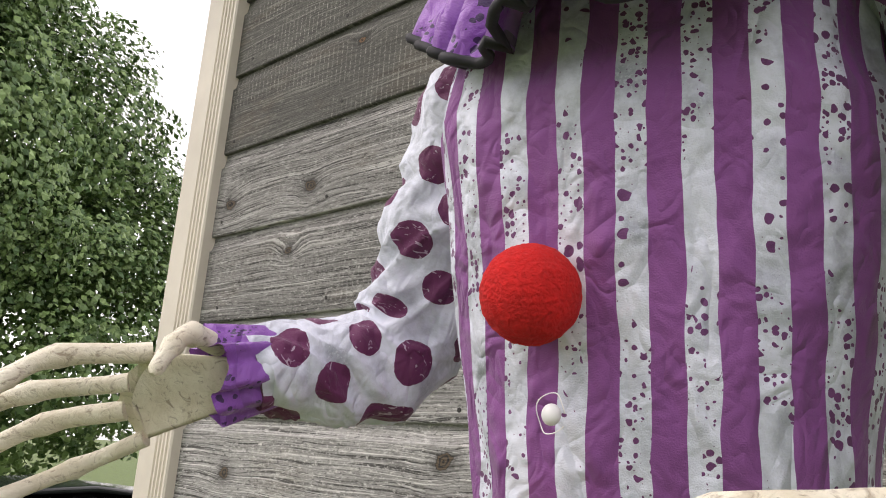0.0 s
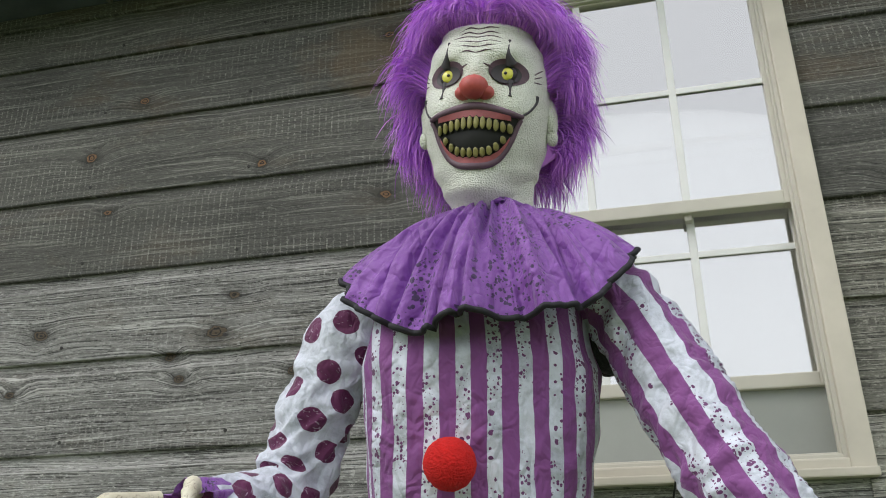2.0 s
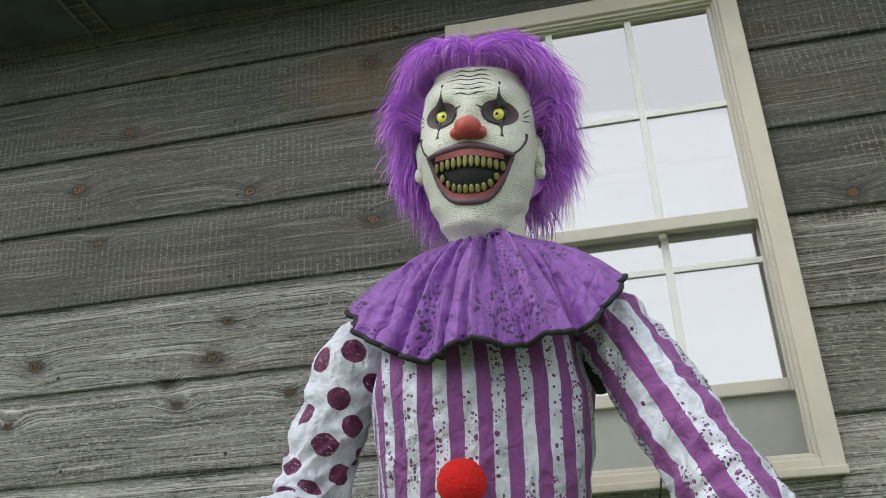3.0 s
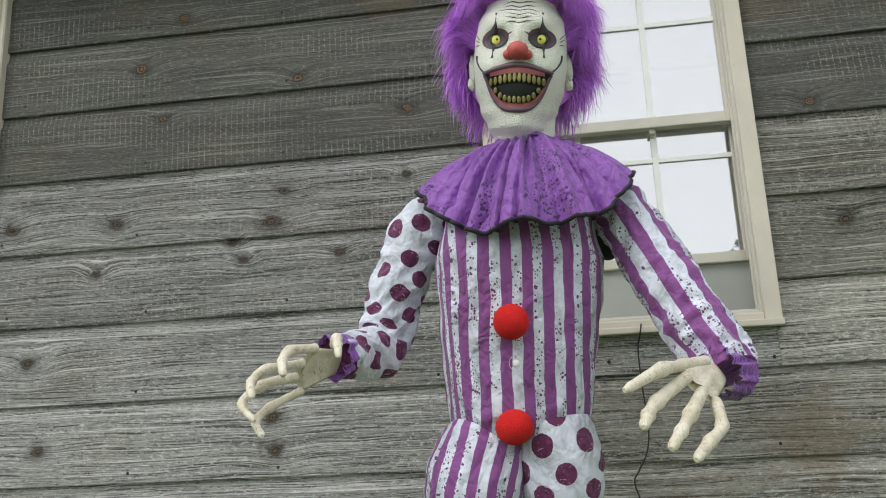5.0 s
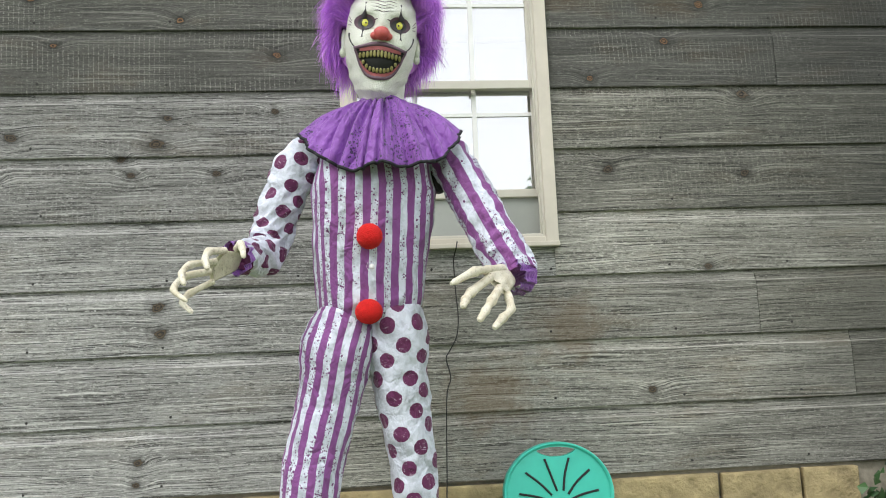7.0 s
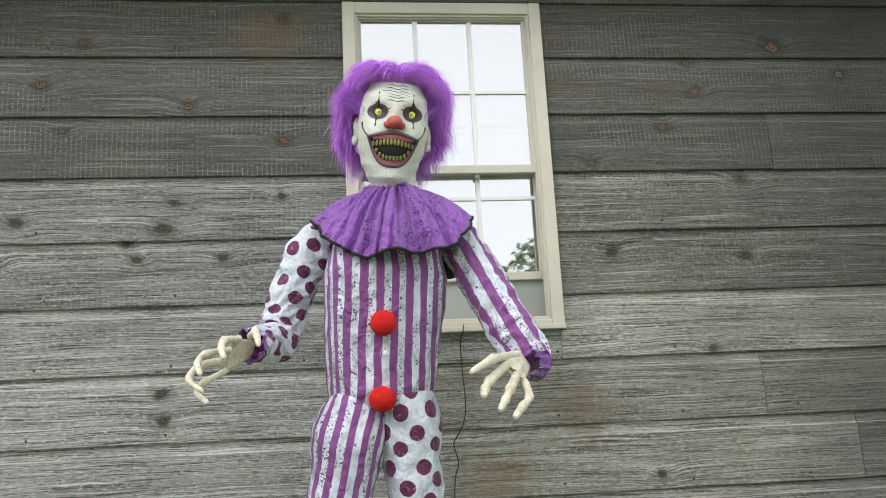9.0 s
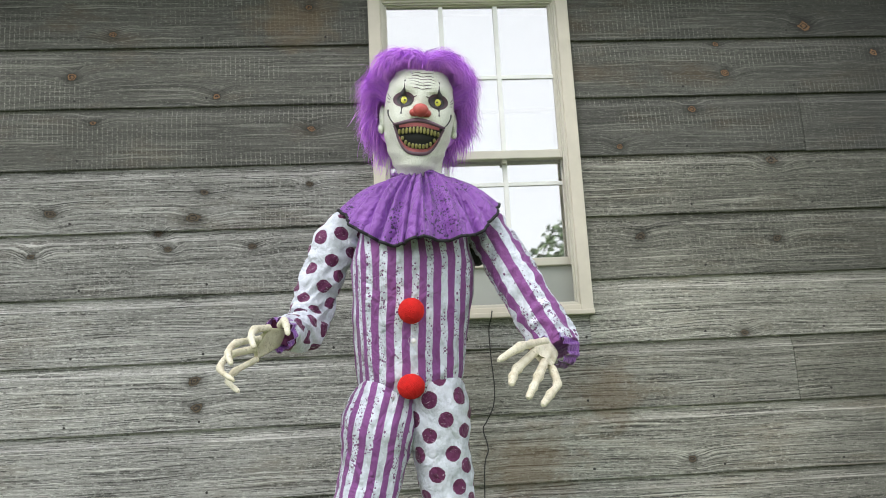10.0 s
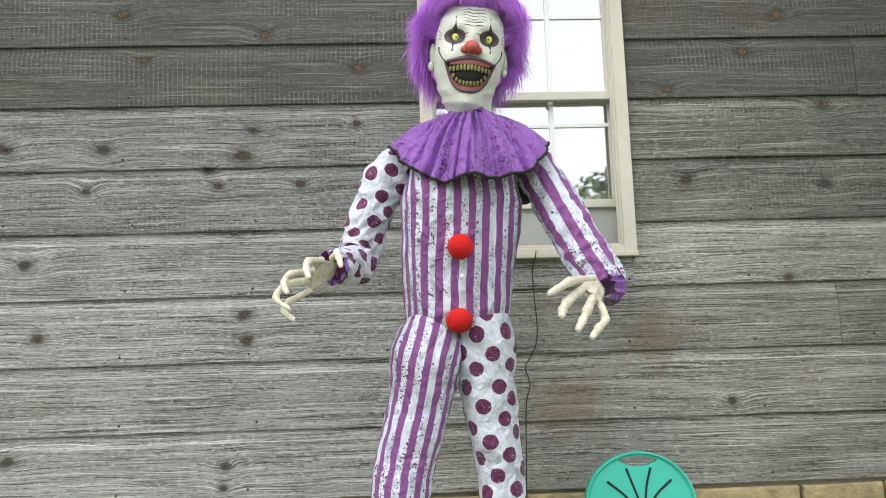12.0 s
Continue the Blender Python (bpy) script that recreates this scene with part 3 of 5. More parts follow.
def sash(name, x0, x1, z0, z1, y, stile, rail):
    s = part(name, ring_frame(x0, x1, z0, z1, stile, y, y + 0.03, 0.003, rail), SASH, win)
    gx0, gx1, gz0, gz1 = x0 + stile - 0.004, x1 - stile + 0.004, z0 + rail - 0.004, z1 - stile + 0.004
    w, h = (gx1 - gx0) / 3, (gz1 - gz0) / 2
    for i in range(1, 3):
        part("grille_bar", box(gx0 + w * i - 0.008, gx0 + w * i + 0.008, y + 0.003, y + 0.009, gz0, gz1, 0.002), MUNTIN, s)
    part("grille_bar", box(gx0, gx1, y + 0.0038, y + 0.0085, gz0 + h - 0.007, gz0 + h + 0.007, 0.002), MUNTIN, s)
    g = part("pane", box(gx0, gx1, y + 0.0095, y + 0.0125, gz0, gz1), GLASS, s)
    g.visible_shadow = False
    return s


upper = sash("upper_sash", -0.648, -0.050, 1.812, 2.389, 0.006, 0.015, 0.030)
lower = sash("lower_sash", -0.658, -0.040, 1.446, 2.006, 0.0375, 0.015, 0.028)
part("sash_lock", box(-0.262, -0.246, 0.018, 0.037, 1.800, 1.8145, 0.002), SASH, upper)
# Plain opaque panel, added to dim the gap under the raised sash.
part("insect_screen", box(-0.660, -0.038, 0.052, 0.055, 1.302, 1.449), PANEL_GREY, win)
part("sill", box(WIN_X0 - 0.001, WIN_X1 + 0.001, -0.030, -0.003, WIN_Z0 - 0.004, WIN_Z0 + 0.012, 0.003), TRIM, win)
# closed slatted blind right behind the sashes
bm = bmesh.new()
z = 1.32
while z < 2.36:
    v = [bm.verts.new(p) for p in ((-0.66, 0.094, z), (-0.037, 0.094, z), (-0.037, 0.085, z + 0.027), (-0.66, 0.085, z + 0.027))]
    bm.faces.new(v)
    z += 0.025
part("blind_slats", bm, BLIND, win)
tagged(win.children[-1], kind="stuff")

# ---------------------------------------------------------------- ground, road, distance
bm = bmesh.new()
span = [-400, -200, -100, -60, -40] + [(-30 + i) for i in range(0, 60)] + [40, 60, 100, 200, 400]


def ground_z(x, y):
    d = max(0.0, -x - 2.8)
    return -1.25 * (1 - math.exp(-d / 5.0)) + 0.02 * noise.noise(Vector((x * 0.5, y * 0.5, 0))) * min(1, d)


grid = [[bm.verts.new((x, y, ground_z(x, y))) for x in span] for y in span]
for j in range(len(span) - 1):
    for i in range(len(span) - 1):
        bm.faces.new((grid[j][i], grid[j][i + 1], grid[j + 1][i + 1], grid[j + 1][i]))
tagged(part("ground", bm, GRASS, smooth=True), "mown green lawn round the house", "lawn", kind="structure")


def strip(name, pts, width, material, label, lift, category):
    bm = bmesh.new()
    a = []
    for i, (x, y) in enumerate(pts):
        x2, y2 = pts[min(i + 1, len(pts) - 1)]
        x1, y1 = pts[max(i - 1, 0)]
        d = Vector((x2 - x1, y2 - y1)).normalized()
        n = Vector((-d.y, d.x)) * width / 2
        row = []
        for s in (-1, -0.5, 0, 0.5, 1):
            px, py = x + n.x * s, y + n.y * s
            row.append(bm.verts.new((px, py, ground_z(px, py) + lift)))
        a.append(row)
    for r0, r1 in zip(a, a[1:]):
        for j in range(4):
            bm.faces.new((r0[j], r0[j + 1], r1[j + 1], r1[j]))
    return tagged(part(name, bm, material), label, category, kind="structure")


strip("driveway", [(-6.5, -14 + i) for i in range(0, 36)], 4.4, ASPHALT, "grey asphalt driveway beside the house", 0.03, "driveway")
strip("road", [(-24 - 0.1 * i, -40 + i) for i in range(0, 90)], 7.0, CONCRETE, "pale street beyond the lawn", 0.05, "road")


def leaf_cloud(bm_list, centre, radius, count, size, rng, flat=1.0, fill=0.35):
    """Leaves as small bent quads, most of them near the shell of a lumpy crown."""
    verts, faces = bm_list
    c = Vector(centre)
    made = 0
    while made < count:
        d = Vector((rng.gauss(0, 1), rng.gauss(0, 1), rng.gauss(0, 1))).normalized()
        lump = 0.78 + 0.32 * noise.noise(d * 2.3 + c * 0.1) + 0.16 * noise.noise(d * 6 + c)
        rr = lump * (1 - fill * rng.random() ** 1.7)
        p = c + Vector((d.x * radius[0], d.y * radius[1], d.z * radius[2])) * rr
        if noise.noise(p * 0.9) < -0.28:
            if rng.random() < 0.75:
                continue
        s = size * rng.uniform(0.6, 1.25)
        n = (d + Vector((rng.uniform(-0.8, 0.8), rng.uniform(-0.8, 0.8), rng.uniform(-0.2, 0.9)))).normalized()
        a = n.orthogonal().normalized()
        a = (Matrix.Rotation(rng.uniform(0, 6.28), 3, n) @ a) * s
        b = n.cross(a) * 0.75
        i = len(verts)
        drop = n * s * 0.3
        verts += [p - a - drop, p - b * 0.9, p + a - drop, p + b * 0.9]
        faces += [(i, i + 1, i + 3), (i + 1, i + 2, i + 3)]
        made += 1


def tree(name, at, height, crowns, leaves, size, label, material, trunk_r, seed):
    rng = random.Random(seed)
    x, y = at
    z0 = ground_z(x, y) - 0.1
    t = root(name, (x, y, z0), label, "tree")
    bm = bmesh.new()
    pts = spline([(x, y, z0), (x + 0.1, y, z0 + height * 0.3), (x - 0.05, y + 0.1, z0 + height * 0.6), (x, y, z0 + height * 0.92)], 5)
    add_tube(bm, pts, [trunk_r * (1 - 0.85 * i / (len(pts) - 1)) for i in range(len(pts))], 10)
    part("trunk", bm, BARK, t, smooth=True)
    for i in range(9):
        a, f = i * 2.4, 0.2 + 0.07 * i
        b = Vector((x, y, z0 + height * f))
        e = b + Vector((math.cos(a), math.sin(a), 0.55)) * height * 0.24
        bm = add_tube(bmesh.new(), spline([b, (b + e) / 2 + Vector((0, 0, 0.15)), e], 4), [trunk_r * 0.35 * (1 - 0.1 * j) for j in range(9)], 6)
        part("limb", bm, BARK, t, smooth=True)
    data = ([], [])
    total = sum(c[3] * c[4] for c in crowns)
    for cx, cy, cz, rx, rz in crowns:
        leaf_cloud(data, (x + cx, y + cy, z0 + cz), (rx, rx, rz), int(leaves * rx * rz / total), size, rng)
    me = bpy.data.meshes.new("crown")
    o = Vector((x, y, z0))
    me.from_pydata([v - o for v in data[0]], [], data[1])
    me.materials.append(material)
    c = new("crown", me)
    c.parent = t
    return t


tree("maple_tree", (-13.2, 0.6), 10.6, [(0, -0.4, 6.0, 4.3, 5.4), (0.9, 2.9, 3.7, 2.6, 2.5), (1.2, -1.2, 4.0, 3.2, 3.0), (0.6, 2.3, 6.6, 2.3, 2.0), (0.5, 3.6, 5.2, 1.9, 1.9), (1.0, 0.6, 8.4, 2.2, 2.0)], 130000, 0.057, "dense leafy green maple tree on the lawn", LEAF, 0.28, 3)
for i, (x, y, h) in enumerate(((3.6, -15, 6.9), (7.6, -17, 7.2), (11.5, -16, 6.4), (-3.5, -19, 4.4))):
    h *= 0.86
    tree("garden_tree", (x, y), h, [(0, 0, h * 0.55, h * 0.26, h * 0.36), (1.0, 0.4, h * 0.42, h * 0.22, h * 0.26), (-0.9, -0.3, h * 0.45, h * 0.2, h * 0.25)], 7000, 0.13, "leafy green tree across the garden", LEAF, 0.2, 20 + i)


# ---------------------------------------------------------------- the figure, one mesh
class Figure:
    """Collects surfaces of one mesh: vertices, faces, a material for each face and a uv map in metres."""

    def __init__(self):
        self.v, self.f, self.m, self.uv, self.mats = [], [], [], [], []

    def slot(self, material):
        if material not in self.mats:
            self.mats.append(material)
        return self.mats.index(material)

    def grid(self, rows, material, uvs=None, closed=False, flip=False):
        """rows: lists of points of one length."""
        s, base, n = self.slot(material), len(self.v), len(rows[0])
        for r in rows:
            self.v += [Vector(p) for p in r]
        for i in range(len(rows) - 1):
            for j in range(n if closed else n - 1):
                k = (j + 1) % n
                q = [(i, j), (i, k), (i + 1, k), (i + 1, j)]
                if flip:
                    q = q[::-1]
                self.f.append([base + a * n + b for a, b in q])
                self.m.append(s)
                if uvs:
                    us = []
                    for a, b in q:
                        u = uvs[a][b]
                        if closed and k == 0 and b == 0:
                            u = uvs[a][n]
                        us.append(u)
                    self.uv.append(us)
                else:
                    self.uv.append([(self.v[base + a * n + b].x, self.v[base + a * n + b].z) for a, b in q])

    def cap(self, ring, material):
        base = len(self.v)
        c = sum((Vector(p) for p in ring), Vector()) / len(ring)
        self.v += [Vector(p) for p in ring] + [c]
        for j in range(len(ring)):
            self.f.append([base + j, base + (j + 1) % len(ring), base + len(ring)])
            self.m.append(self.slot(material))
            self.uv.append([(0, 0), (0.01, 0), (0, 0.01)])

    def tube(self, path, radii, material, n=16, wrinkle=0.0, seed=0.0, squash=1.0, ends=True, fold=0.0, u0=0.0, front=None):
        """A swept tube. wrinkle: uneven relief; fold: cross folds; squash: flattening along the second axis."""
        rows, uvs, length = [], [], 0.0
        side = None
        for i, p in enumerate(path):
            d = (path[min(i + 1, len(path) - 1)] - path[max(i - 1, 0)]).normalized()
            ref = side if side is not None else Vector(front or (0, -1, 0))
            a = (ref - d * ref.dot(d)).normalized()
            side, b = a, d.cross(a)
            r = radii[i] if isinstance(radii, (list, tuple)) else radii
            if i:
                length += (p - path[i - 1]).length
            ring, ur = [], []
            for j in range(n):
                q = 2 * math.pi * j / n
                o = a * math.cos(q) * squash + b * math.sin(q)
                rr = r
                if wrinkle or fold:
                    pp = p + o * r
                    rr += wrinkle * noise.noise(pp * 13 + Vector((seed, 0, 0))) + 0.5 * wrinkle * noise.noise(pp * 31 + Vector((0, seed, 0)))
                    cr = noise.noise(Vector((seed + length * 26 + 1.6 * math.sin(q + seed), math.cos(q) * 1.1, math.sin(q) * 1.1)))
                    rr += fold * (1 - 2 * abs(cr)) * 0.8
                ring.append(p + o * rr)
            mean = r
            for j in range(n + 1):
                q = j / n
                q = q - 1 if q > 0.5 else q
                ur.append((u0 + q * 2 * math.pi * mean, length))
            ur[n] = (u0 + 0.0, length)
            # keep the seam at the back
            half = n // 2
            ring = ring[half:] + ring[:half]
            ur = [(u0 + (j / n - 0.5) * 2 * math.pi * mean, length) for j in range(n + 1)]
            rows.append(ring)
            uvs.append(ur)
        self.grid(rows, material, uvs, closed=True)
        if ends:
            self.cap(rows[0], material), self.cap(rows[-1], material)
        return rows

    def blob(self, centre, radius, material, n=16, rough=0.0, turn=None, freq=40):
        rows = []
        c = Vector(centre)
        for i in range(n + 1):
            t = math.pi * i / n
            ring = []
            for j in range(2 * n):
                a = 2 * math.pi * j / (2 * n)
                d = Vector((math.sin(t) * math.cos(a), math.sin(t) * math.sin(a), math.cos(t)))
                k = 1 + rough * noise.noise(d * freq * 0.1 + c * 7) + rough * 0.6 * noise.noise(d * freq * 0.31)
                o = Vector((d.x * radius[0], d.y * radius[1], d.z * radius[2])) * k
                ring.append(c + (turn @ o if turn else o))
            rows.append(ring)
        self.grid(rows, material, closed=True)

    def finish(self, name):
        me = bpy.data.meshes.new(name)
        me.from_pydata(self.v, [], self.f)
        for m in self.mats:
            me.materials.append(m)
        layer = me.uv_layers.new(name="metres")
        flat = np.array([c for q in self.uv for p in q for c in p], dtype=np.float32)
        layer.data.foreach_set("uv", flat)
        me.polygons.foreach_set("material_index", np.array(self.m, dtype=np.int32))
        me.polygons.foreach_set("use_smooth", np.ones(len(self.f), dtype=bool))
        me.update()
        return new(name, me)


fig = Figure()

# torso: flattened tube, turned a little, stripes running down
TURN_BODY = radians(22)


def torso_ring(z):
    f = (z - 1.00) / (1.50 - 1.00)
    top = max(0, f - 0.70) / 0.30
    return -0.6165 + 0.0325 * f, -0.418 - 0.098 * f, 0.1275 + 0.0535 * f - 0.052 * top, 0.130 - 0.022 * f - 0.048 * top


rows, uvs = [], []
NT = 112
for i in range(54):
    z = 1.012 + 0.50 * i / 53
    cx, cy, hw, hd = torso_ring(z)
    if i < 4:
        hw, hd = hw - 0.003 * (4 - i), hd - 0.003 * (4 - i)
    row, pts = [], []
    for j in range(NT + 1):
        q = 2 * math.pi * (j / NT - 0.5)
        s, c = math.sin(q), math.cos(q)
        x = hw * math.copysign(abs(s) ** 0.74, s)
        y = -hd * math.copysign(abs(c) ** 0.74, c)
        w = Vector((x * math.cos(TURN_BODY) - y * math.sin(TURN_BODY), x * math.sin(TURN_BODY) + y * math.cos(TURN_BODY), 0))
        p = Vector((cx, cy, z)) + w
        # long upright folds, and slanted creases near the right hip
        n1 = noise.noise(Vector((p.x * 22, p.y * 22, z * 3.2)))
        n2 = noise.noise(Vector((p.x * 38 + z * 14, p.y * 20, z * 9 + 4)))
        edge = 1 - abs(2 * abs(noise.noise(Vector((p.x * 11 - z * 7, p.y * 9, z * 5)))) - 0.3)
        nrm = w.normalized()
        p += nrm * (0.006 * n1 + 0.0045 * n2 + 0.004 * edge * (1 if x > 0.03 else 0.4))
        pts.append(p)
    arc, u = [0.0], 0.0
    for a, b in zip(pts, pts[1:]):
        u += math.hypot(b.x - a.x, b.y - a.y)
        arc.append(u)
    mid = arc[NT // 2]
    rows.append(pts[:NT])
    uvs.append([((a - mid) * 0.97 + 0.0329, z) for a in arc])
fig.grid(rows, STRIPES, uvs, closed=True)
fig.cap(rows[-1], STRIPES)

# legs: one striped, one dotted; each starts at the waist as half of the hips
def leg(stations, material, seed, u0):
    path = spline([s[0] for s in stations], 14)
    rad = [v.x for v in spline([(s[1], 0, 0) for s in stations], 14)]
    fig.tube(path, rad, material, 56, wrinkle=0.006, seed=seed, squash=1.05, fold=0.0045, u0=u0)


leg([((-0.667, -0.462, 1.046), 0.060), ((-0.672, -0.466, 1.026), 0.070), ((-0.686, -0.472, 0.98), 0.090), ((-0.702, -0.478, 0.92), 0.095), ((-0.722, -0.478, 0.82), 0.080), ((-0.770, -0.48, 0.62), 0.073), ((-0.80, -0.47, 0.36), 0.066), ((-0.84, -0.45, 0.12), 0.064), ((-0.846, -0.445, -0.006), 0.068)], STRIPES_LEG, 1.3, 0.0)
leg([((-0.546, -0.466, 1.046), 0.064), ((-0.545, -0.466, 1.022), 0.071), ((-0.543, -0.464, 0.98), 0.078), ((-0.542, -0.458, 0.92), 0.078), ((-0.535, -0.45, 0.82), 0.070), ((-0.508, -0.43, 0.60), 0.058), ((-0.498, -0.41, 0.36), 0.056), ((-0.49, -0.39, 0.12), 0.06), ((-0.479, -0.385, -0.006), 0.064)], DOTS_LEG, 6.1, 0.02)

# pompoms and the small button
fig.blob((-0.608, -0.616, 1.212), (0.0325, 0.0325, 0.0325), RED_FLEECE, 28, 0.03, freq=60)
fig.blob((-0.615, -0.580, 1.027), (0.0345, 0.031, 0.0315), RED_FLEECE, 28, 0.03, freq=60)
fig.blob((-0.604, -0.594, 1.139), (0.0070, 0.005, 0.0070), WHITE_PLASTIC, 10)


ring = [Vector((-0.606 + 0.011 * math.cos(a), -0.592 - 0.002 * math.sin(3 * a), 1.140 + 0.013 * math.sin(a))) for a in (2 * math.pi * j / 40 for j in range(37))]
fig.tube(ring, 0.00042, WHITE_PLASTIC, 5)

# sleeves
def sleeve(pts, radii, material, seed, u0):
    path = spline(pts, 16)
    rad = [v.x for v in spline([(r, 0, 0) for r in radii], 16)]
    return fig.tube(path, rad, material, 56, wrinkle=0.009, seed=seed, fold=0.0125, u0=u0)


sleeve([(-0.716, -0.470, 1.492), (-0.785, -0.468, 1.435), (-0.838, -0.464, 1.330), (-0.868, -0.464, 1.240), (-0.884, -0.488, 1.195), (-0.906, -0.540, 1.180), (-0.924, -0.595, 1.172), (-0.928, -0.612, 1.166)], [0.045, 0.055, 0.051, 0.052, 0.047, 0.041, 0.037, 0.032], DOTS, 3.7, 0.01)
sleeve([(-0.452, -0.465, 1.482), (-0.392, -0.478, 1.445), (-0.350, -0.505, 1.365), (-0.310, -0.535, 1.270), (-0.272, -0.560, 1.185), (-0.244, -0.582, 1.125), (-0.236, -0.594, 1.100)], [0.045, 0.053, 0.050, 0.054, 0.055, 0.052, 0.042], STRIPES_ARM, 8.2, 0.0)
# dark gussets between sleeve and body
fig.blob((-0.745, -0.462, 1.385), (0.03, 0.035, 0.035), DOTS, 10)
fig.blob((-0.415, -0.455, 1.385), (0.028, 0.035, 0.035), STRIPES, 10)


# ruffled cuffs
def cuff(a, b, r0, r1, seed, waves=9):
    a, b = Vector(a), Vector(b)
    d = (b - a).normalized()
    s = d.orthogonal().normalized()
    t = d.cross(s)
    rows, uvs = [], []
    for i in range(10):
        f = i / 9
        row, ur = [], []
        for j in range(73):
            q = 2 * math.pi * j / 72
            wob = math.sin(waves * q + seed) * 0.10 + 0.06 * math.sin(waves * 1.7 * q + seed * 2) * math.sin(q / 2)
            r = (r0 + (r1 - r0) * f ** 0.8) * (1 + wob * (0.35 + f))
            row.append(a.lerp(b, f) + (s * math.cos(q) + t * math.sin(q)) * r + d * (0.008 * f * math.sin(4 * q + seed)))
            ur.append((q * 0.05, f * 0.06))
        rows.append(row[:72])
        uvs.append(ur)
    fig.grid(rows, SATIN, uvs, closed=True)


cuff((-0.918, -0.585, 1.178), (-0.937, -0.640, 1.162), 0.034, 0.040, 0.6)
cuff((-0.232, -0.585, 1.104), (-0.262, -0.636, 1.100), 0.050, 0.037, 2.1, 12)


# bony hands
def finger(pts, r0, seed):
    path = spline(pts, 7)
    rad = []
    m = len(path) - 1
    for i in range(m + 1):
        f = i / m
        r = r0 * (1.05 - 0.28 * f)
        for k in range(1, len(pts) - 1):
            r *= 1 + 0.30 * math.exp(-((f - k / (len(pts) - 1)) / 0.055) ** 2)
        if f > 0.93:
            r *= 1 - 0.55 * ((f - 0.93) / 0.07) ** 2
        rad.append(r)
    fig.tube(path, rad, BONE, 14, wrinkle=0.0016, seed=seed, front=(0.3, 0.2, 1))


def palm(wrist, knuckles, thick, back):
    """A web of bone between the wrist and a row of knuckles."""
    w, back = Vector(wrist), Vector(back).normalized()
    ks = [Vector(k) for k in knuckles]
    front_row, back_row = [], []
    cols = spline(ks, 5)
    across = (ks[-1] - ks[0])
    for c in range(len(cols)):
        f = c / (len(cols) - 1)
        w0 = w + across * (f - 0.5) * 0.62
        col_f, col_b = [], []
        for i in range(9):
            t = i / 8
            p = w0.lerp(cols[c], t)
            e = math.sin(math.pi * min(max(f, 0.0), 1.0)) ** 0.5
            ridge = 0.0028 * math.cos(f * 6 * math.pi) * t
            th = thick * (0.35 + 0.65 * e) * (1.1 - 0.25 * t)
            col_f.append(p + back * (th + ridge + 0.002 * noise.noise(p * 60)))
            col_b.append(p - back * th * (0.9 - 0.3 * math.sin(math.pi * f) * math.sin(math.pi * t)))
        front_row.append(col_f), back_row.append(col_b)
    loop = []
    for i in range(9):
        loop.append([front_row[c][i] for c in range(len(cols))] + [back_row[c][i] for c in reversed(range(len(cols)))])
    fig.grid(loop, BONE, closed=True)
    fig.cap(loop[0], BONE), fig.cap(loop[-1], BONE)


STAND = Vector((-0.009, 0.0, 0.009))


def rel(*pts):
    return [Vector(p) - STAND for p in pts]


# hand beside the dotted sleeve: palm inward, long fingers reaching forward
LK = rel((-0.960, -0.690, 1.184), (-0.980, -0.696, 1.158), (-0.994, -0.688, 1.136), (-0.990, -0.668, 1.114))
palm(rel((-0.940, -0.628, 1.165))[0], LK, 0.0095, (-0.80, -0.60, 0.1))
finger([LK[0], *rel((-0.984, -0.757, 1.172), (-0.986, -0.792, 1.150), (-0.976, -0.815, 1.124))], 0.0082, 1)
finger([LK[1], *rel((-1.025, -0.757, 1.143), (-1.036, -0.798, 1.118), (-1.024, -0.826, 1.090))], 0.0080, 2)
finger([LK[2], *rel((-1.042, -0.735, 1.119), (-1.056, -0.785, 1.085), (-1.018, -0.830, 1.054))], 0.0080, 3)
finger([LK[3], *rel((-1.036, -0.705, 1.084), (-1.042, -0.758, 1.058), (-1.010, -0.815, 1.030))], 0.0076, 4)
finger(rel((-0.938, -0.640, 1.196), (-0.925, -0.675, 1.200), (-0.918, -0.694, 1.188), (-0.912, -0.711, 1.162)), 0.0086, 5)

# hand beside the striped sleeve: back up, reaching towards the lens
RK = rel((-0.342, -0.735, 1.112), (-0.340, -0.755, 1.092), (-0.318, -0.752, 1.068), (-0.296, -0.732, 1.054))
palm(rel((-0.272, -0.628, 1.110))[0], RK, 0.0105, (0.25, -0.45, 0.85))
finger([rel((-0.292, -0.650, 1.126))[0], RK[0], *rel((-0.383, -0.822, 1.100), (-0.446, -0.898, 1.066))], 0.0108, 6)
finger([RK[1], *rel((-0.398, -0.852, 1.050), (-0.416, -0.900, 1.030), (-0.428, -0.945, 1.012))], 0.0106, 7)
finger([RK[2], *rel((-0.352, -0.845, 1.030), (-0.374, -0.898, 1.005), (-0.394, -0.942, 0.982))], 0.0102, 8)
finger([RK[3], *rel((-0.304, -0.815, 1.014), (-0.332, -0.868, 0.990), (-0.360, -0.918, 0.966))], 0.0094, 9)

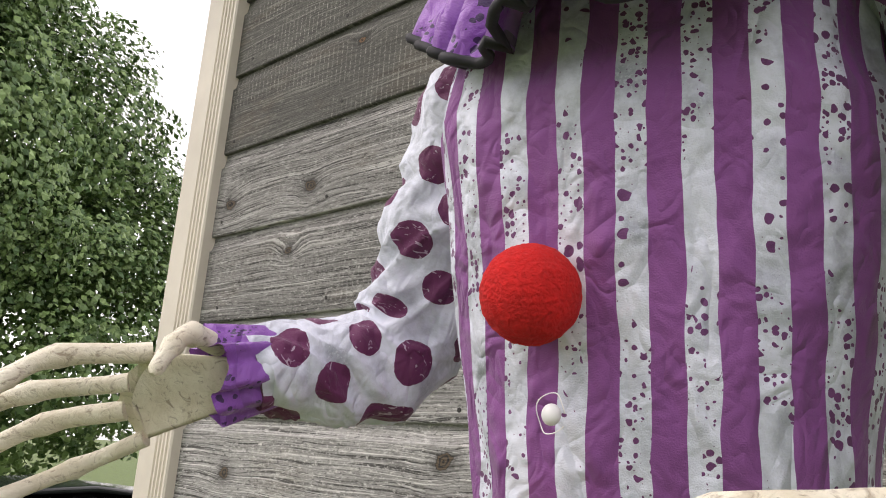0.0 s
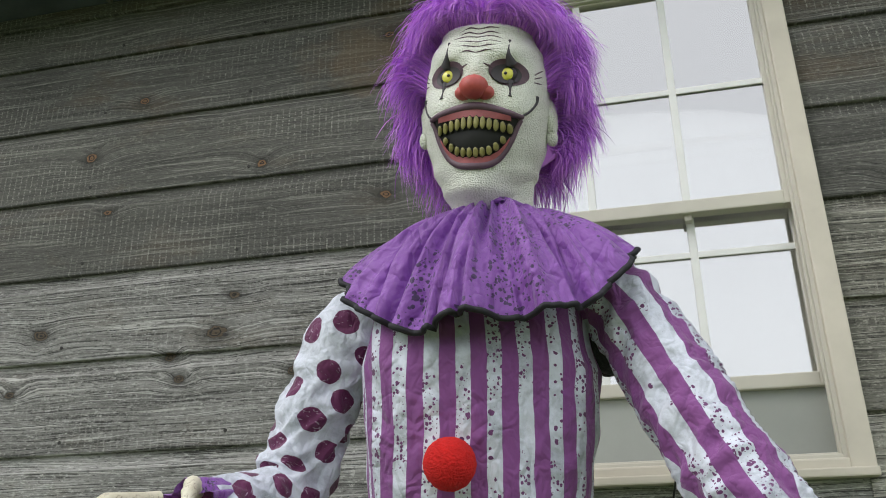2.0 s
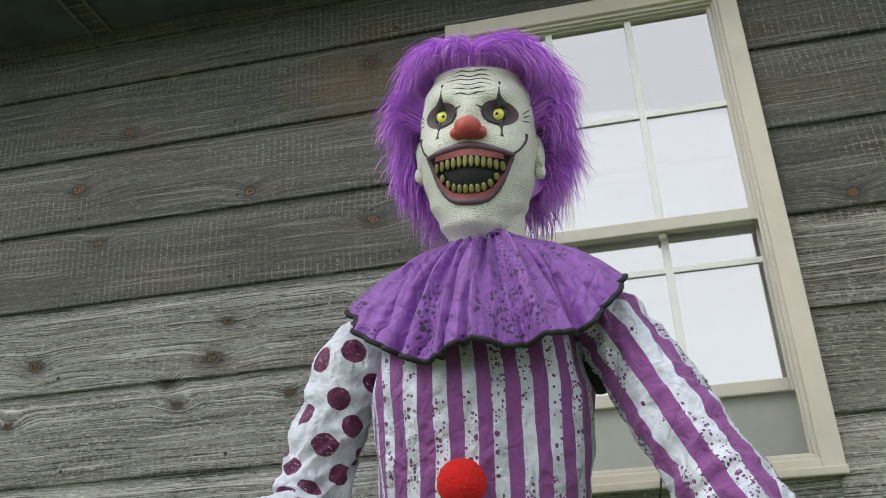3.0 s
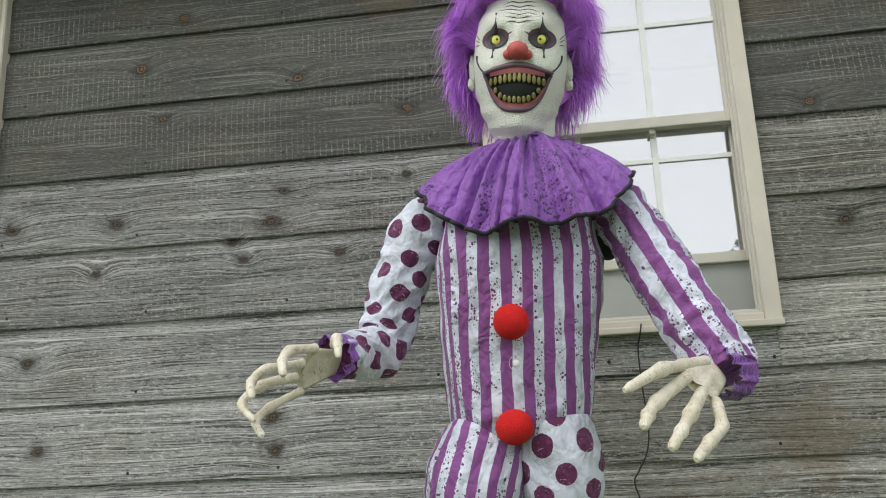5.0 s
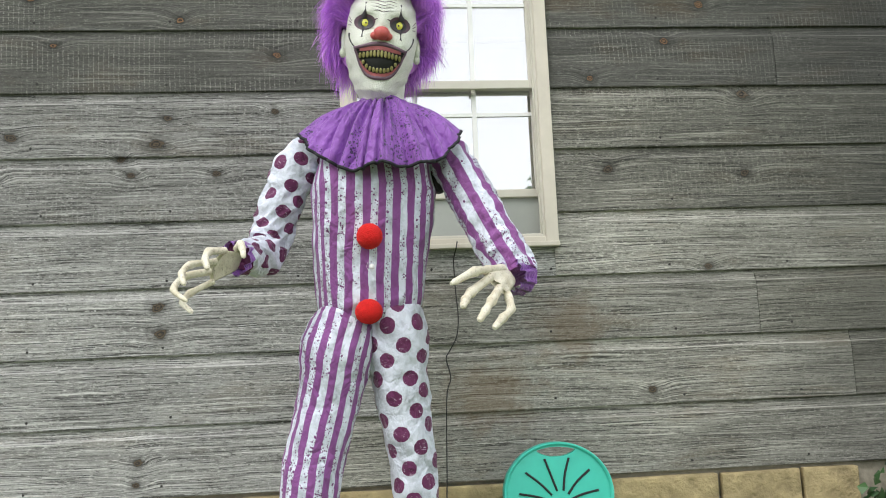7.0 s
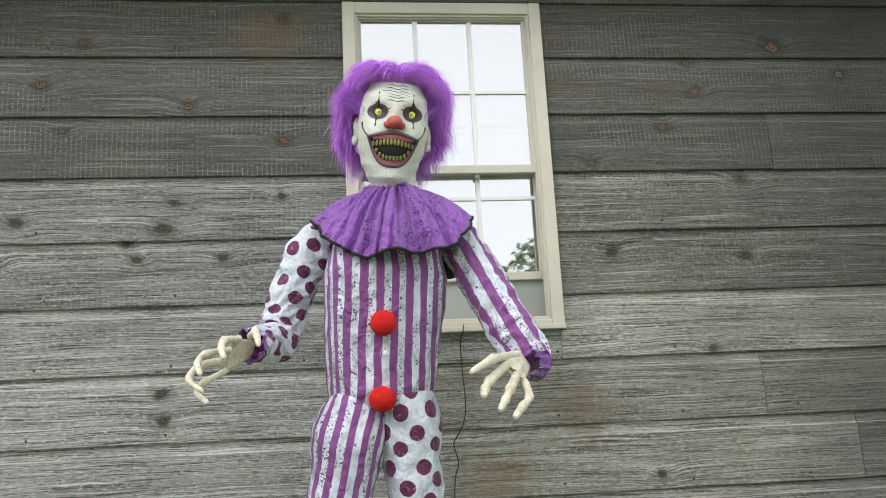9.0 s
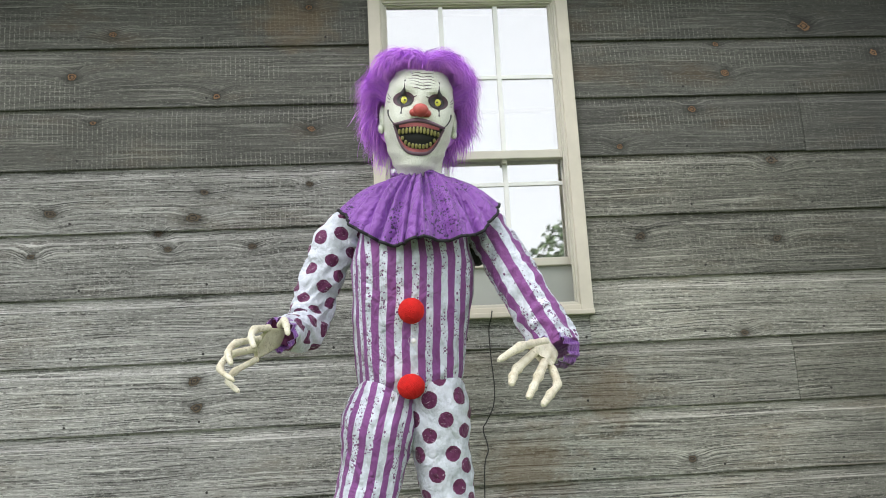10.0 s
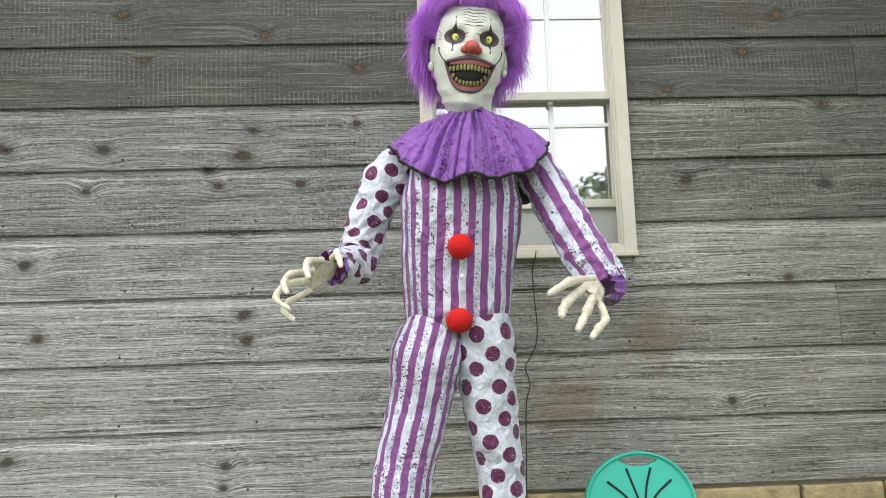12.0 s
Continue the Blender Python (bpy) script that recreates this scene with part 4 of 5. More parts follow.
# ruffled collar: gathered at the neck, lying on the shoulders
NX, NY, NZ = -0.562, -0.502, 1.588
rows, uvs, hem = [], [], []
NC = 260
for i in range(26):
    f = i / 25
    row, ur = [], []
    for j in range(NC + 1):
        q = 2 * math.pi * (j / NC - 0.5)
        s, c = math.sin(q), math.cos(q)
        frontness = max(0.0, c)
        out_x, out_y = 0.212, 0.132
        gather = 1 - 2 * abs(math.sin(11 * q + 1.3 * math.sin(3 * q + 0.7) + 0.4 * math.sin(7 * q))) ** 0.7
        gather += 0.45 * (1 - 2 * abs(math.sin(19 * q + 0.8 * math.sin(5 * q))) ** 0.8)
        wave = 0.62 * math.sin(5 * q + 0.9) + 0.38 * math.sin(9 * q + 2.2 + 0.8 * math.sin(2 * q))
        pleat = abs(noise.noise(Vector((s * 4.2, c * 4.2, 1.7 + f * 0.35)))) * 2
        crease = noise.noise(Vector((s * 6.5, c * 6.5, f * 1.6))) + 0.6 * noise.noise(Vector((s * 14, c * 14, f * 5 + 3)))
        bulge = 0.017 * gather * (0.35 + 2.2 * f) * math.exp(-2.2 * f) + wave * 0.013 * f * (0.45 + 0.55 * frontness) + 0.008 * crease * f ** 0.5 - 0.034 * max(0.0, 0.35 - pleat) * f ** 0.4 * 2
        rx = 0.062 + (out_x - 0.062) * f ** 0.95
        ry = 0.060 + (out_y - 0.060) * f ** 0.7
        side = abs(s)
        low = 0.184 + 0.024 * max(-1.0, min(1.0, c * 3)) - 0.096 * side ** 3.2
        drop = low * (0.42 * f + 0.58 * f ** 1.5) - 0.006 * math.sin(math.pi * f)
        z = NZ - drop + 0.010 * wave * f * f
        x = NX - 0.010 * f + s * (rx + bulge * 0.6)
        y = NY - 0.038 * math.sin(f * 2.0) - c * (ry + bulge * (0.7 + 0.7 * frontness))
        row.append(Vector((x, y, z)))
        ur.append((q * 0.16, f * 0.2))
    rows.append(row[:NC])
    uvs.append(ur)
fig.grid(rows, SATIN, uvs, closed=True)
fig.grid([[p + Vector((0, 0.003, -0.003)) for p in r] for r in rows], SATIN, uvs, closed=True, flip=True)
edge = rows[-1] + [rows[-1][0]]
fig.tube(edge, 0.0042, BLACK_TRIM, 8, ends=False)
fig.tube([Vector((NX + math.sin(a) * 0.061, NY - math.cos(a) * 0.059, NZ + 0.003 * math.sin(5 * a))) for a in (2 * math.pi * j / 60 for j in range(61))], 0.007, SATIN, 10, wrinkle=0.002, ends=False)
# neck
fig.tube([Vector((-0.568, -0.478, 1.50)), Vector((-0.563, -0.485, 1.57)), Vector((-0.560, -0.505, 1.65))], [0.055, 0.054, 0.062], SKIN, 24)

# ---- head, in its own frame: x to its left hand, -y ahead, z up
HEAD = Matrix.Translation((-0.563, -0.524, 1.742)) @ Euler((radians(17.5), radians(5.9), radians(1))).to_matrix().to_4x4() @ Matrix.Scale(0.955, 4)


def lerp_table(z, table):
    for (z0, *a), (z1, *b) in zip(table, table[1:]):
        if z <= z1:
            f = min(1, max(0, (z - z0) / (z1 - z0)))
            f = f * f * (3 - 2 * f)
            return [p + (q - p) * f for p, q in zip(a, b)]
    return table[-1][1:]


FORM = [(-0.160, 0.030, 0.070, 0.030), (-0.148, 0.050, 0.094, 0.045), (-0.120, 0.066, 0.107, 0.060), (-0.085, 0.083, 0.110, 0.078), (-0.040, 0.095, 0.113, 0.095), (0.010, 0.100, 0.114, 0.108), (0.055, 0.098, 0.112, 0.115), (0.095, 0.092, 0.104, 0.112), (0.133, 0.076, 0.084, 0.094), (0.155, 0.050, 0.055, 0.064), (0.167, 0.004, 0.004, 0.004)]


def bell(x, z, cx, cz, sx, sz):
    return math.exp(-((x - cx) / sx) ** 2 - ((z - cz) / sz) ** 2)


def relief(x, z):
    """How far the front of the mask is pushed ahead."""
    d = 0.0
    for s in (-1, 1):
        d += 0.014 * bell(x, z, s * 0.060, -0.005, 0.026, 0.026)
        d -= 0.014 * bell(x, z, s * 0.048, 0.055, 0.024, 0.018)
        d += 0.007 * bell(x, z, s * 0.045, 0.086, 0.030, 0.012)
        d -= 0.006 * bell(x, z, s * 0.072, -0.060, 0.010, 0.035)
    d += 0.010 * bell(x, z, 0, -0.118, 0.036, 0.024)
    d += 0.010 * bell(x, z, 0, 0.050, 0.012, 0.03)
    d += 0.006 * bell(x, z, 0, -0.05, 0.055, 0.03)
    if z > 0.075:
        d += 0.0016 * math.sin(z * 560 + 2.0 * math.cos(x * 40)) * bell(x, z, 0, 0.108, 0.055, 0.026)
    return d


def face(x, z, lift=0.0):
    w, fr, bk = lerp_table(z, FORM)
    s = max(-0.98, min(0.98, x / w))
    c = math.sqrt(1 - s * s)
    y = -fr * c ** 0.85 - relief(x, z) * min(1, c * 1.6)
    return HEAD @ Vector((x, y - lift, z))


rows = []
for i in range(101):
    z = -0.160 + 0.327 * i / 100
    w, fr, bk = lerp_table(z, FORM)
    ring = []
    for j in range(96):
        a = 2 * math.pi * j / 96
        s, c = math.sin(a), math.cos(a)
        if c >= 0:
            x = w * s
            y = -fr * c ** 0.85 - relief(x, z) * min(1, c * 1.6)
        else:
            x, y = w * s, bk * (-c) ** 0.9
        ring.append(HEAD @ Vector((x, y, z)))
    rows.append(ring)
fig.grid(rows, SKIN, closed=True)


def patch(outline_lo, outline_hi, x0, x1, n, material, lift, rows_n=8):
    """A skin-tight patch between two curves z(x)."""
    rows = []
    for i in range(rows_n + 1):
        f = i / rows_n
        row = []
        for j in range(n + 1):
            x = x0 + (x1 - x0) * j / n
            a, b = outline_lo(x), outline_hi(x)
            row.append(face(x, a + (b - a) * f, lift))
        rows.append(row)
    fig.grid(rows, material)


def face_line(pts, radii, material, lift=0.0, n=8):
    p = spline([(x, 0, z) for x, z in pts], 8)
    r = [v.x for v in spline([(q, 0, 0) for q in radii], 8)]
    fig.tube([face(v.x, v.z, lift) for v in p], r, material, n)


# mouth
MW = 0.066


def lip_top(x):
    return -0.008 + 0.004 * math.cos(x / MW * 3.1) - 0.006 * (x / MW) ** 2


def lip_low(x):
    return -0.088 + 0.072 * abs(x / MW) ** 3.0


# Flat near-black patch stands for the open mouth's shaded depth; no hole is cut.
patch(lip_low, lip_top, -MW, MW, 40, CAVITY, 0.0015, 12)
patch(lambda x: max(lip_low(x), lip_top(x) - 0.0135 + 0.008 * (x / MW) ** 2), lip_top, -MW * 0.84, MW * 0.84, 36, GUM, 0.0045)
patch(lip_low, lambda x: min(lip_top(x), lip_low(x) + 0.0105 - 0.009 * (x / MW) ** 2), -MW * 0.80, MW * 0.80, 30, GUM, 0.0045)
xs = [-MW * 1.06 + 2.12 * MW * j / 24 for j in range(25)]
face_line([(x, lip_top(max(-MW, min(MW, x))) + 0.003) for x in xs], [0.0034 + 0.0030 * math.cos(x / MW * 1.45) for x in xs], LIP, 0.001)
xs = [-MW * 1.03 + 2.06 * MW * j / 24 for j in range(25)]
face_line([(x, lip_low(max(-MW, min(MW, x))) - 0.003) for x in xs], [0.0038 + 0.0018 * math.cos(x / MW * 1.5) for x in xs], LIP, 0.001)
TURN_HEAD = HEAD.to_3x3().normalized()
def tooth_row(count, pitch, at_z, size, up):
    """Close-set square teeth, each in a dark outline."""
    for k in range(count):
        x = (k - (count - 1) / 2) * pitch
        big = 1.0 - 0.30 * abs(x / 0.06) ** 1.6
        h = size * big
        z = at_z(x) - h * up
        for grow, material, lift in ((1.0, TOOTH, 0.0062), (1.14, CAVITY, 0.0046)):
            rows = []
            for i in range(9):
                v = -1 + i / 4
                half = pitch * 0.47 * grow * (1 - 0.10 * abs(v)) * max(0.02, 1 - abs(v) ** 5) ** 0.4
                rows.append([face(x + half * (-1 + j / 3), z + h * grow * v, lift + 0.0030 * (1 - (-1 + j / 3) ** 2) * (1 - v ** 4) - (0.003 if j in (0, 6) else 0)) for j in range(7)])
            fig.grid(rows, material)


tooth_row(12, 0.0097, lambda x: lip_top(x) - 0.0125, 0.0098, 1)
tooth_row(10, 0.0097, lambda x: lip_low(x) + 0.0095, 0.0072, -1)
# smile lines that run up from the corners
for s in (-1, 1):
    face_line([(s * 0.066, -0.016), (s * 0.078, -0.004), (s * 0.086, 0.012), (s * 0.087, 0.024)], [0.0022, 0.002, 0.0024, 0.0034], INK, -0.0008)
# eyes
for s in (-1, 1):
    ex, ez = s * 0.048, 0.054
    ring_rows = []
    for f in (0.0, 0.35, 0.7, 0.9, 1.0):
        row = []
        for j in range(28):
            a = 2 * math.pi * j / 28
            dx, dz = 0.0285 * f * math.cos(a), 0.021 * f * math.sin(a)
            dz += 0.010 * f * max(0, -s * math.cos(a)) * 0.3
            row.append(face(ex + dx, ez + dz, 0.0012 + 0.002 * (1 - f)))
        ring_rows.append(row)
    fig.grid(ring_rows, SOCKET, closed=True)
    ring_rows = []
    for f in (0.0, 0.5, 0.85, 1.0):
        ring_rows.append([face(ex - s * 0.003 + 0.0215 * f * math.cos(a), ez - 0.002 + 0.0155 * f * math.sin(a), 0.0035 + 0.002 * (1 - f)) for a in (2 * math.pi * j / 28 for j in range(28))])
    fig.grid(ring_rows, INK, closed=True)
    p = face(ex - s * 0.004, ez - 0.001, 0.0005)
    fig.blob(p, (0.0150, 0.0080, 0.0135), INK, 14)
    fig.blob(p + (HEAD.to_3x3() @ Vector((0, -1, 0))).normalized() * 0.0040, (0.0112, 0.0052, 0.0112), EYE, 14)
    ahead = (HEAD.to_3x3() @ Vector((0, -1, 0.0))).normalized()
    fig.blob(p + ahead * 0.0098, (0.0024, 0.0020, 0.0024), INK, 8)
    face_line([(ex + s * 0.001, ez + 0.016), (ex - s * 0.001, ez + 0.030), (ex - s * 0.001, ez + 0.046), (ex - s * 0.001, ez + 0.053)], [0.0100, 0.0036, 0.0016, 0.0028], INK, -0.0022)
    face_line([(ex + s * 0.001, ez - 0.014), (ex + s * 0.003, ez - 0.026), (ex + s * 0.004, ez - 0.036), (ex + s * 0.004, ez - 0.040)], [0.0064, 0.0022, 0.0022, 0.0036], INK, -0.0014)
    # brow crease and crow's feet
    face_line([(s * 0.012, 0.066), (s * 0.022, 0.062), (s * 0.028, 0.058)], [0.001, 0.002, 0.001], SOCKET, -0.0006)
    for q in range(3):
        face_line([(s * 0.083, 0.046 + q * 0.006), (s * 0.088, 0.047 + q * 0.009), (s * 0.092, 0.048 + q * 0.012)], [0.0008, 0.001, 0.0006], SOCKET, -0.0003)
    # ear
    fig.blob(HEAD @ Vector((s * 0.101, 0.006, 0.005)), (0.010, 0.020, 0.034), SKIN, 12, 0.15)
    fig.blob(HEAD @ Vector((s * 0.104, -0.002, -0.026)), (0.009, 0.011, 0.014), SKIN, 10, 0.1)
# forehead creases
for q in range(6):
    z = 0.086 + q * 0.0088
    ww = 0.040 - abs(q - 3) * 0.004
    face_line([(-ww, z + 0.004 * math.sin(q)), (-ww * 0.5, z + 0.002), (0, z - 0.002 + 0.001 * (q % 2)), (ww * 0.5, z + 0.002), (ww, z + 0.003 * math.cos(q))], [0.0003, 0.0011, 0.0010, 0.0011, 0.0003], SOCKET, -0.0003)
# nose
fig.blob(face(0, 0.027, 0.002), (0.021, 0.021, 0.0175), RED_PAINT, 20, 0.03, TURN_HEAD)
for s in (-1, 1):
    fig.blob(face(s * 0.016, 0.020, 0.001), (0.0135, 0.013, 0.0105), RED_PAINT, 16, 0.03, TURN_HEAD)

# hair: a soft under-layer and thousands of strands swept from a middle parting
rng = random.Random(12)


def hairline(x, y):
    """Lowest z at which hair grows there."""
    if y < -0.022:
        return 0.138 - 0.45 * max(0.0, abs(x) - 0.05)
    return 0.045 if y < 0.018 else -0.045 if y < 0.05 else -0.09


def scalp(a, z, k=1.0):
    w, fr, bk = lerp_table(z, FORM)
    s, c = math.sin(a), math.cos(a)
    return Vector((w * s * k, (-fr * c if c >= 0 else -bk * c) * k, z))


rows = []
for i in range(31):
    z = -0.07 + 0.232 * i / 30
    row = []
    for j in range(49):
        a = radians(97 + (263 - 97) * j / 48)
        p = scalp(a, z)
        out = 0.032 + 0.012 * noise.noise(p * 30)
        n = Vector((math.sin(a), -math.cos(a), 0.5 * max(0, z / 0.16))).normalized()
        edge = min(1, j / 5, (48 - j) / 5, (i + 0.3) / 5)
        row.append(HEAD @ (p + n * (out * edge - 0.002)))
    rows.append(row)
fig.grid(rows, HAIR)
slot = fig.slot(HAIR)
made = 0
while made < 24000:
    z = -0.09 + 0.252 * rng.random() ** 0.7
    a = rng.uniform(0, 2 * math.pi)
    p = scalp(a, z)
    if z < hairline(p.x, p.y):
        continue
    sgn = 1 if p.x + rng.uniform(-0.01, 0.01) > 0.004 else -1
    n = Vector((p.x, p.y * 0.8, max(0, p.z) * 0.9)).normalized()
    topness = max(0.0, min(1.0, p.z / 0.15))
    clump = Vector((noise.noise(p * 20), noise.noise(p * 20 + Vector((5, 5, 5))), noise.noise(p * 20 + Vector((9, 1, 4)))))
    jit = Vector((rng.gauss(0, 1), rng.gauss(0, 1), rng.gauss(0, 1))) * 0.0062 + clump * 0.013
    lift = rng.uniform(0.014, 0.042) * (1 + 0.55 * (1 - topness))
    ln = rng.uniform(0.45, 1.0)
    away = Vector((sgn, 0.10, 0))
    p1 = p + n * lift * 0.75 + jit * 0.3
    p2 = p1 + away * 0.026 * topness + n * lift * 0.3 + Vector((0, 0, -0.016 * (1 - topness))) + jit * 0.6
    p3 = p2 + (away * (0.020 * topness + 0.004) + Vector((0, 0, -0.028 + 0.006 * topness))) * ln + jit * 0.7
    p4 = p3 + (away * 0.006 * topness + Vector((-sgn * 0.002, 0, -0.030))) * ln + jit * 0.7
    if p.y < -0.03 and p4.z < 0.125 and abs(p4.x) < 0.088:
        p3, p4 = p2 + Vector((sgn * 0.012, 0.004, -0.003)), p2 + Vector((sgn * 0.024, 0.012, -0.012))
    path = spline([p, p1, p2, p3, p4], 2)
    wd = rng.uniform(0.0005, 0.0010)
    sd = Vector((rng.uniform(-1, 1), rng.uniform(-1, 1), rng.uniform(-0.3, 0.3))).normalized()
    base = len(fig.v)
    m = len(path) - 1
    for i, q in enumerate(path):
        k = wd * (1 - (i / m) ** 3)
        fig.v += [HEAD @ (q - sd * k), HEAD @ (q + sd * k)]
    for i in range(m):
        b = base + 2 * i
        fig.f.append([b, b + 1, b + 3, b + 2])
        fig.m.append(slot)
        fig.uv.append([(0, 0)] * 4)
    made += 1

clown = fig.finish("clown_figure")
clown.location = STAND
tagged(clown, "life-size clown mannequin in a purple striped and dotted costume", "mannequin")


# ---------------------------------------------------------------- loose things
def stool():
    """Folding stool stood upright: round seat with a grip slot and black grooves, folded legs below."""
    cx, cz, y0, rx, rz = -0.085, 0.515, -0.205, 0.164, 0.146
    t = root("folding_stool", (cx, -0.12, 0.0), "round teal plastic folding stool with black grooves, stood upright", "stool")
    tilt = 0.10

    def at(x, z, d):
        return Vector((cx + x, y0 + d + (z + rz) * tilt, cz + z))

    bm = bmesh.new()
    n = 64
    outline = [(0.93, 0.004), (0.965, -0.004), (0.99, -0.004), (1.0, 0.002), (1.0, 0.024), (0.97, 0.028)]
    slot_w, slot_z, slot_h = 0.058, 0.118, 0.022
    rings = []
    for f, d in outline:
        rings.append([bm.verts.new(at(rx * f * math.sin(2 * math.pi * j / n), rz * f * math.cos(2 * math.pi * j / n), d)) for j in range(n)])
    for a, b in zip(rings, rings[1:]):
        for j in range(n):
            bm.faces.new((a[j], a[(j + 1) % n], b[(j + 1) % n], b[j]))
    part("rim", bm, TEAL, t, smooth=True)

    # seat plate as a fine grid with the grip slot left open
    bm = bmesh.new()
    m = 120
    vs = {}

    def inside(x, z):
        return (x / (rx * 0.935)) ** 2 + (z / (rz * 0.935)) ** 2 <= 1.02

    def in_slot(x, z):
        top = rz * 0.90 * math.sqrt(max(0, 1 - (x / rx) ** 2))
        low = 0.104 + 0.016 * (abs(x) / slot_w) ** 2.2
        return abs(x) < slot_w and low < z < top

    for i in range(m + 1):
        for j in range(m + 1):
            u, v = -1 + 2 * i / m, -1 + 2 * j / m
            x, z = u * math.sqrt(1 - v * v / 2) * rx * 0.935, v * math.sqrt(1 - u * u / 2) * rz * 0.935
            vs[i, j] = (x, z, bm.verts.new(at(x, z, 0.003 + 0.002 * (u * u + v * v))))
    for i in range(m):
        for j in range(m):
            q = [vs[i, j], vs[i + 1, j], vs[i + 1, j + 1], vs[i, j + 1]]
            x, z = sum(a[0] for a in q) / 4, sum(a[1] for a in q) / 4
            if not in_slot(x, z):
                bm.faces.new([a[2] for a in q])
    r = bmesh.ops.extrude_face_region(bm, geom=bm.faces[:])
    bmesh.ops.translate(bm, verts=[g for g in r["geom"] if isinstance(g, bmesh.types.BMVert)], vec=(0, 0.016, 0))
    seat = part("seat", bm, TEAL, t, smooth=False)

    for k in range(10):
        a = radians(18 + 36 * k)
        s = math.sin(a)
        pts = spline([at(0.030 * s + 0.004 * math.cos(a), 0.028 * math.cos(a) - 0.02, 0.0022), at(0.068 * s, 0.062 * math.cos(a) - 0.006, 0.0022), at(0.118 * s, 0.100 * math.cos(a) + 0.004, 0.0025)], 6)
        part("groove", add_tube(bmesh.new(), pts, [0.0034] * len(pts), 7), BLACK_RUBBER, seat, smooth=True)
    for s in (-1, 1):
        pts = spline([(cx + s * 0.10, -0.178, 0.44), (cx + s * 0.115, -0.16, 0.22), (cx + s * 0.12, -0.15, 0.02)], 5)
        part("leg", add_tube(bmesh.new(), pts, 0.014, 10), TEAL, t, smooth=True)
        part("foot", box(cx + s * 0.12 - 0.02, cx + s * 0.12 + 0.02, -0.17, -0.13, 0.0, 0.03, 0.006), BLACK_RUBBER, t)
    part("brace", box(cx - 0.12, cx + 0.12, -0.168, -0.15, 0.16, 0.19, 0.004), TEAL, t)


stool()


def cable():
    pts = spline([(-0.335, -0.030, 1.292), (-0.340, -0.036, 1.268), (-0.347, -0.014, 1.23), (-0.345, -0.012, 1.14), (-0.340, -0.012, 1.05), (-0.348, -0.012, 0.99), (-0.372, -0.012, 0.945), (-0.384, -0.012, 0.92), (-0.372, -0.012, 0.86), (-0.388, -0.012, 0.79), (-0.40, -0.02, 0.5), (-0.43, -0.06, 0.1), (-0.46, -0.12, 0.008)], 6)
    tagged(part("power_cable", add_tube(bmesh.new(), pts, 0.0019, 6), CABLE, smooth=True), "thin black cable hanging from the window sill", "cable")


cable()


def shrub(at, size, count, seed):
    rng = random.Random(seed)
    x, y = at
    t = root("garden_shrub", (x, y, 0), "dark green leafy shrub beside the stone base", "shrub")
    for i in range(7):
        a = i * 0.9
        e = Vector((x + math.cos(a) * size * 0.6, y + math.sin(a) * size * 0.35, size * (0.9 + 0.3 * math.sin(i * 2))))
        part("stem", add_tube(bmesh.new(), spline([(x, y, 0), (x * 0.5 + e.x * 0.5, y * 0.5 + e.y * 0.5, e.z * 0.6), e], 4), [0.012 - 0.001 * j for j in range(9)], 6), BARK, t, smooth=True)
    data = ([], [])
    leaf_cloud(data, (x, y, size * 0.72), (size * 0.8, size * 0.45, size * 0.72), count, 0.028, rng, fill=0.6)
    me = bpy.data.meshes.new("foliage")
    me.from_pydata([v - Vector((x, y, 0)) for v in data[0]], [], data[1])
    me.materials.append(LEAF_SHRUB)
    c = new("foliage", me)
    c.parent = t


shrub((1.22, -0.20), 0.52, 2200, 2)
shrub((1.95, -0.30), 0.5, 900, 5)


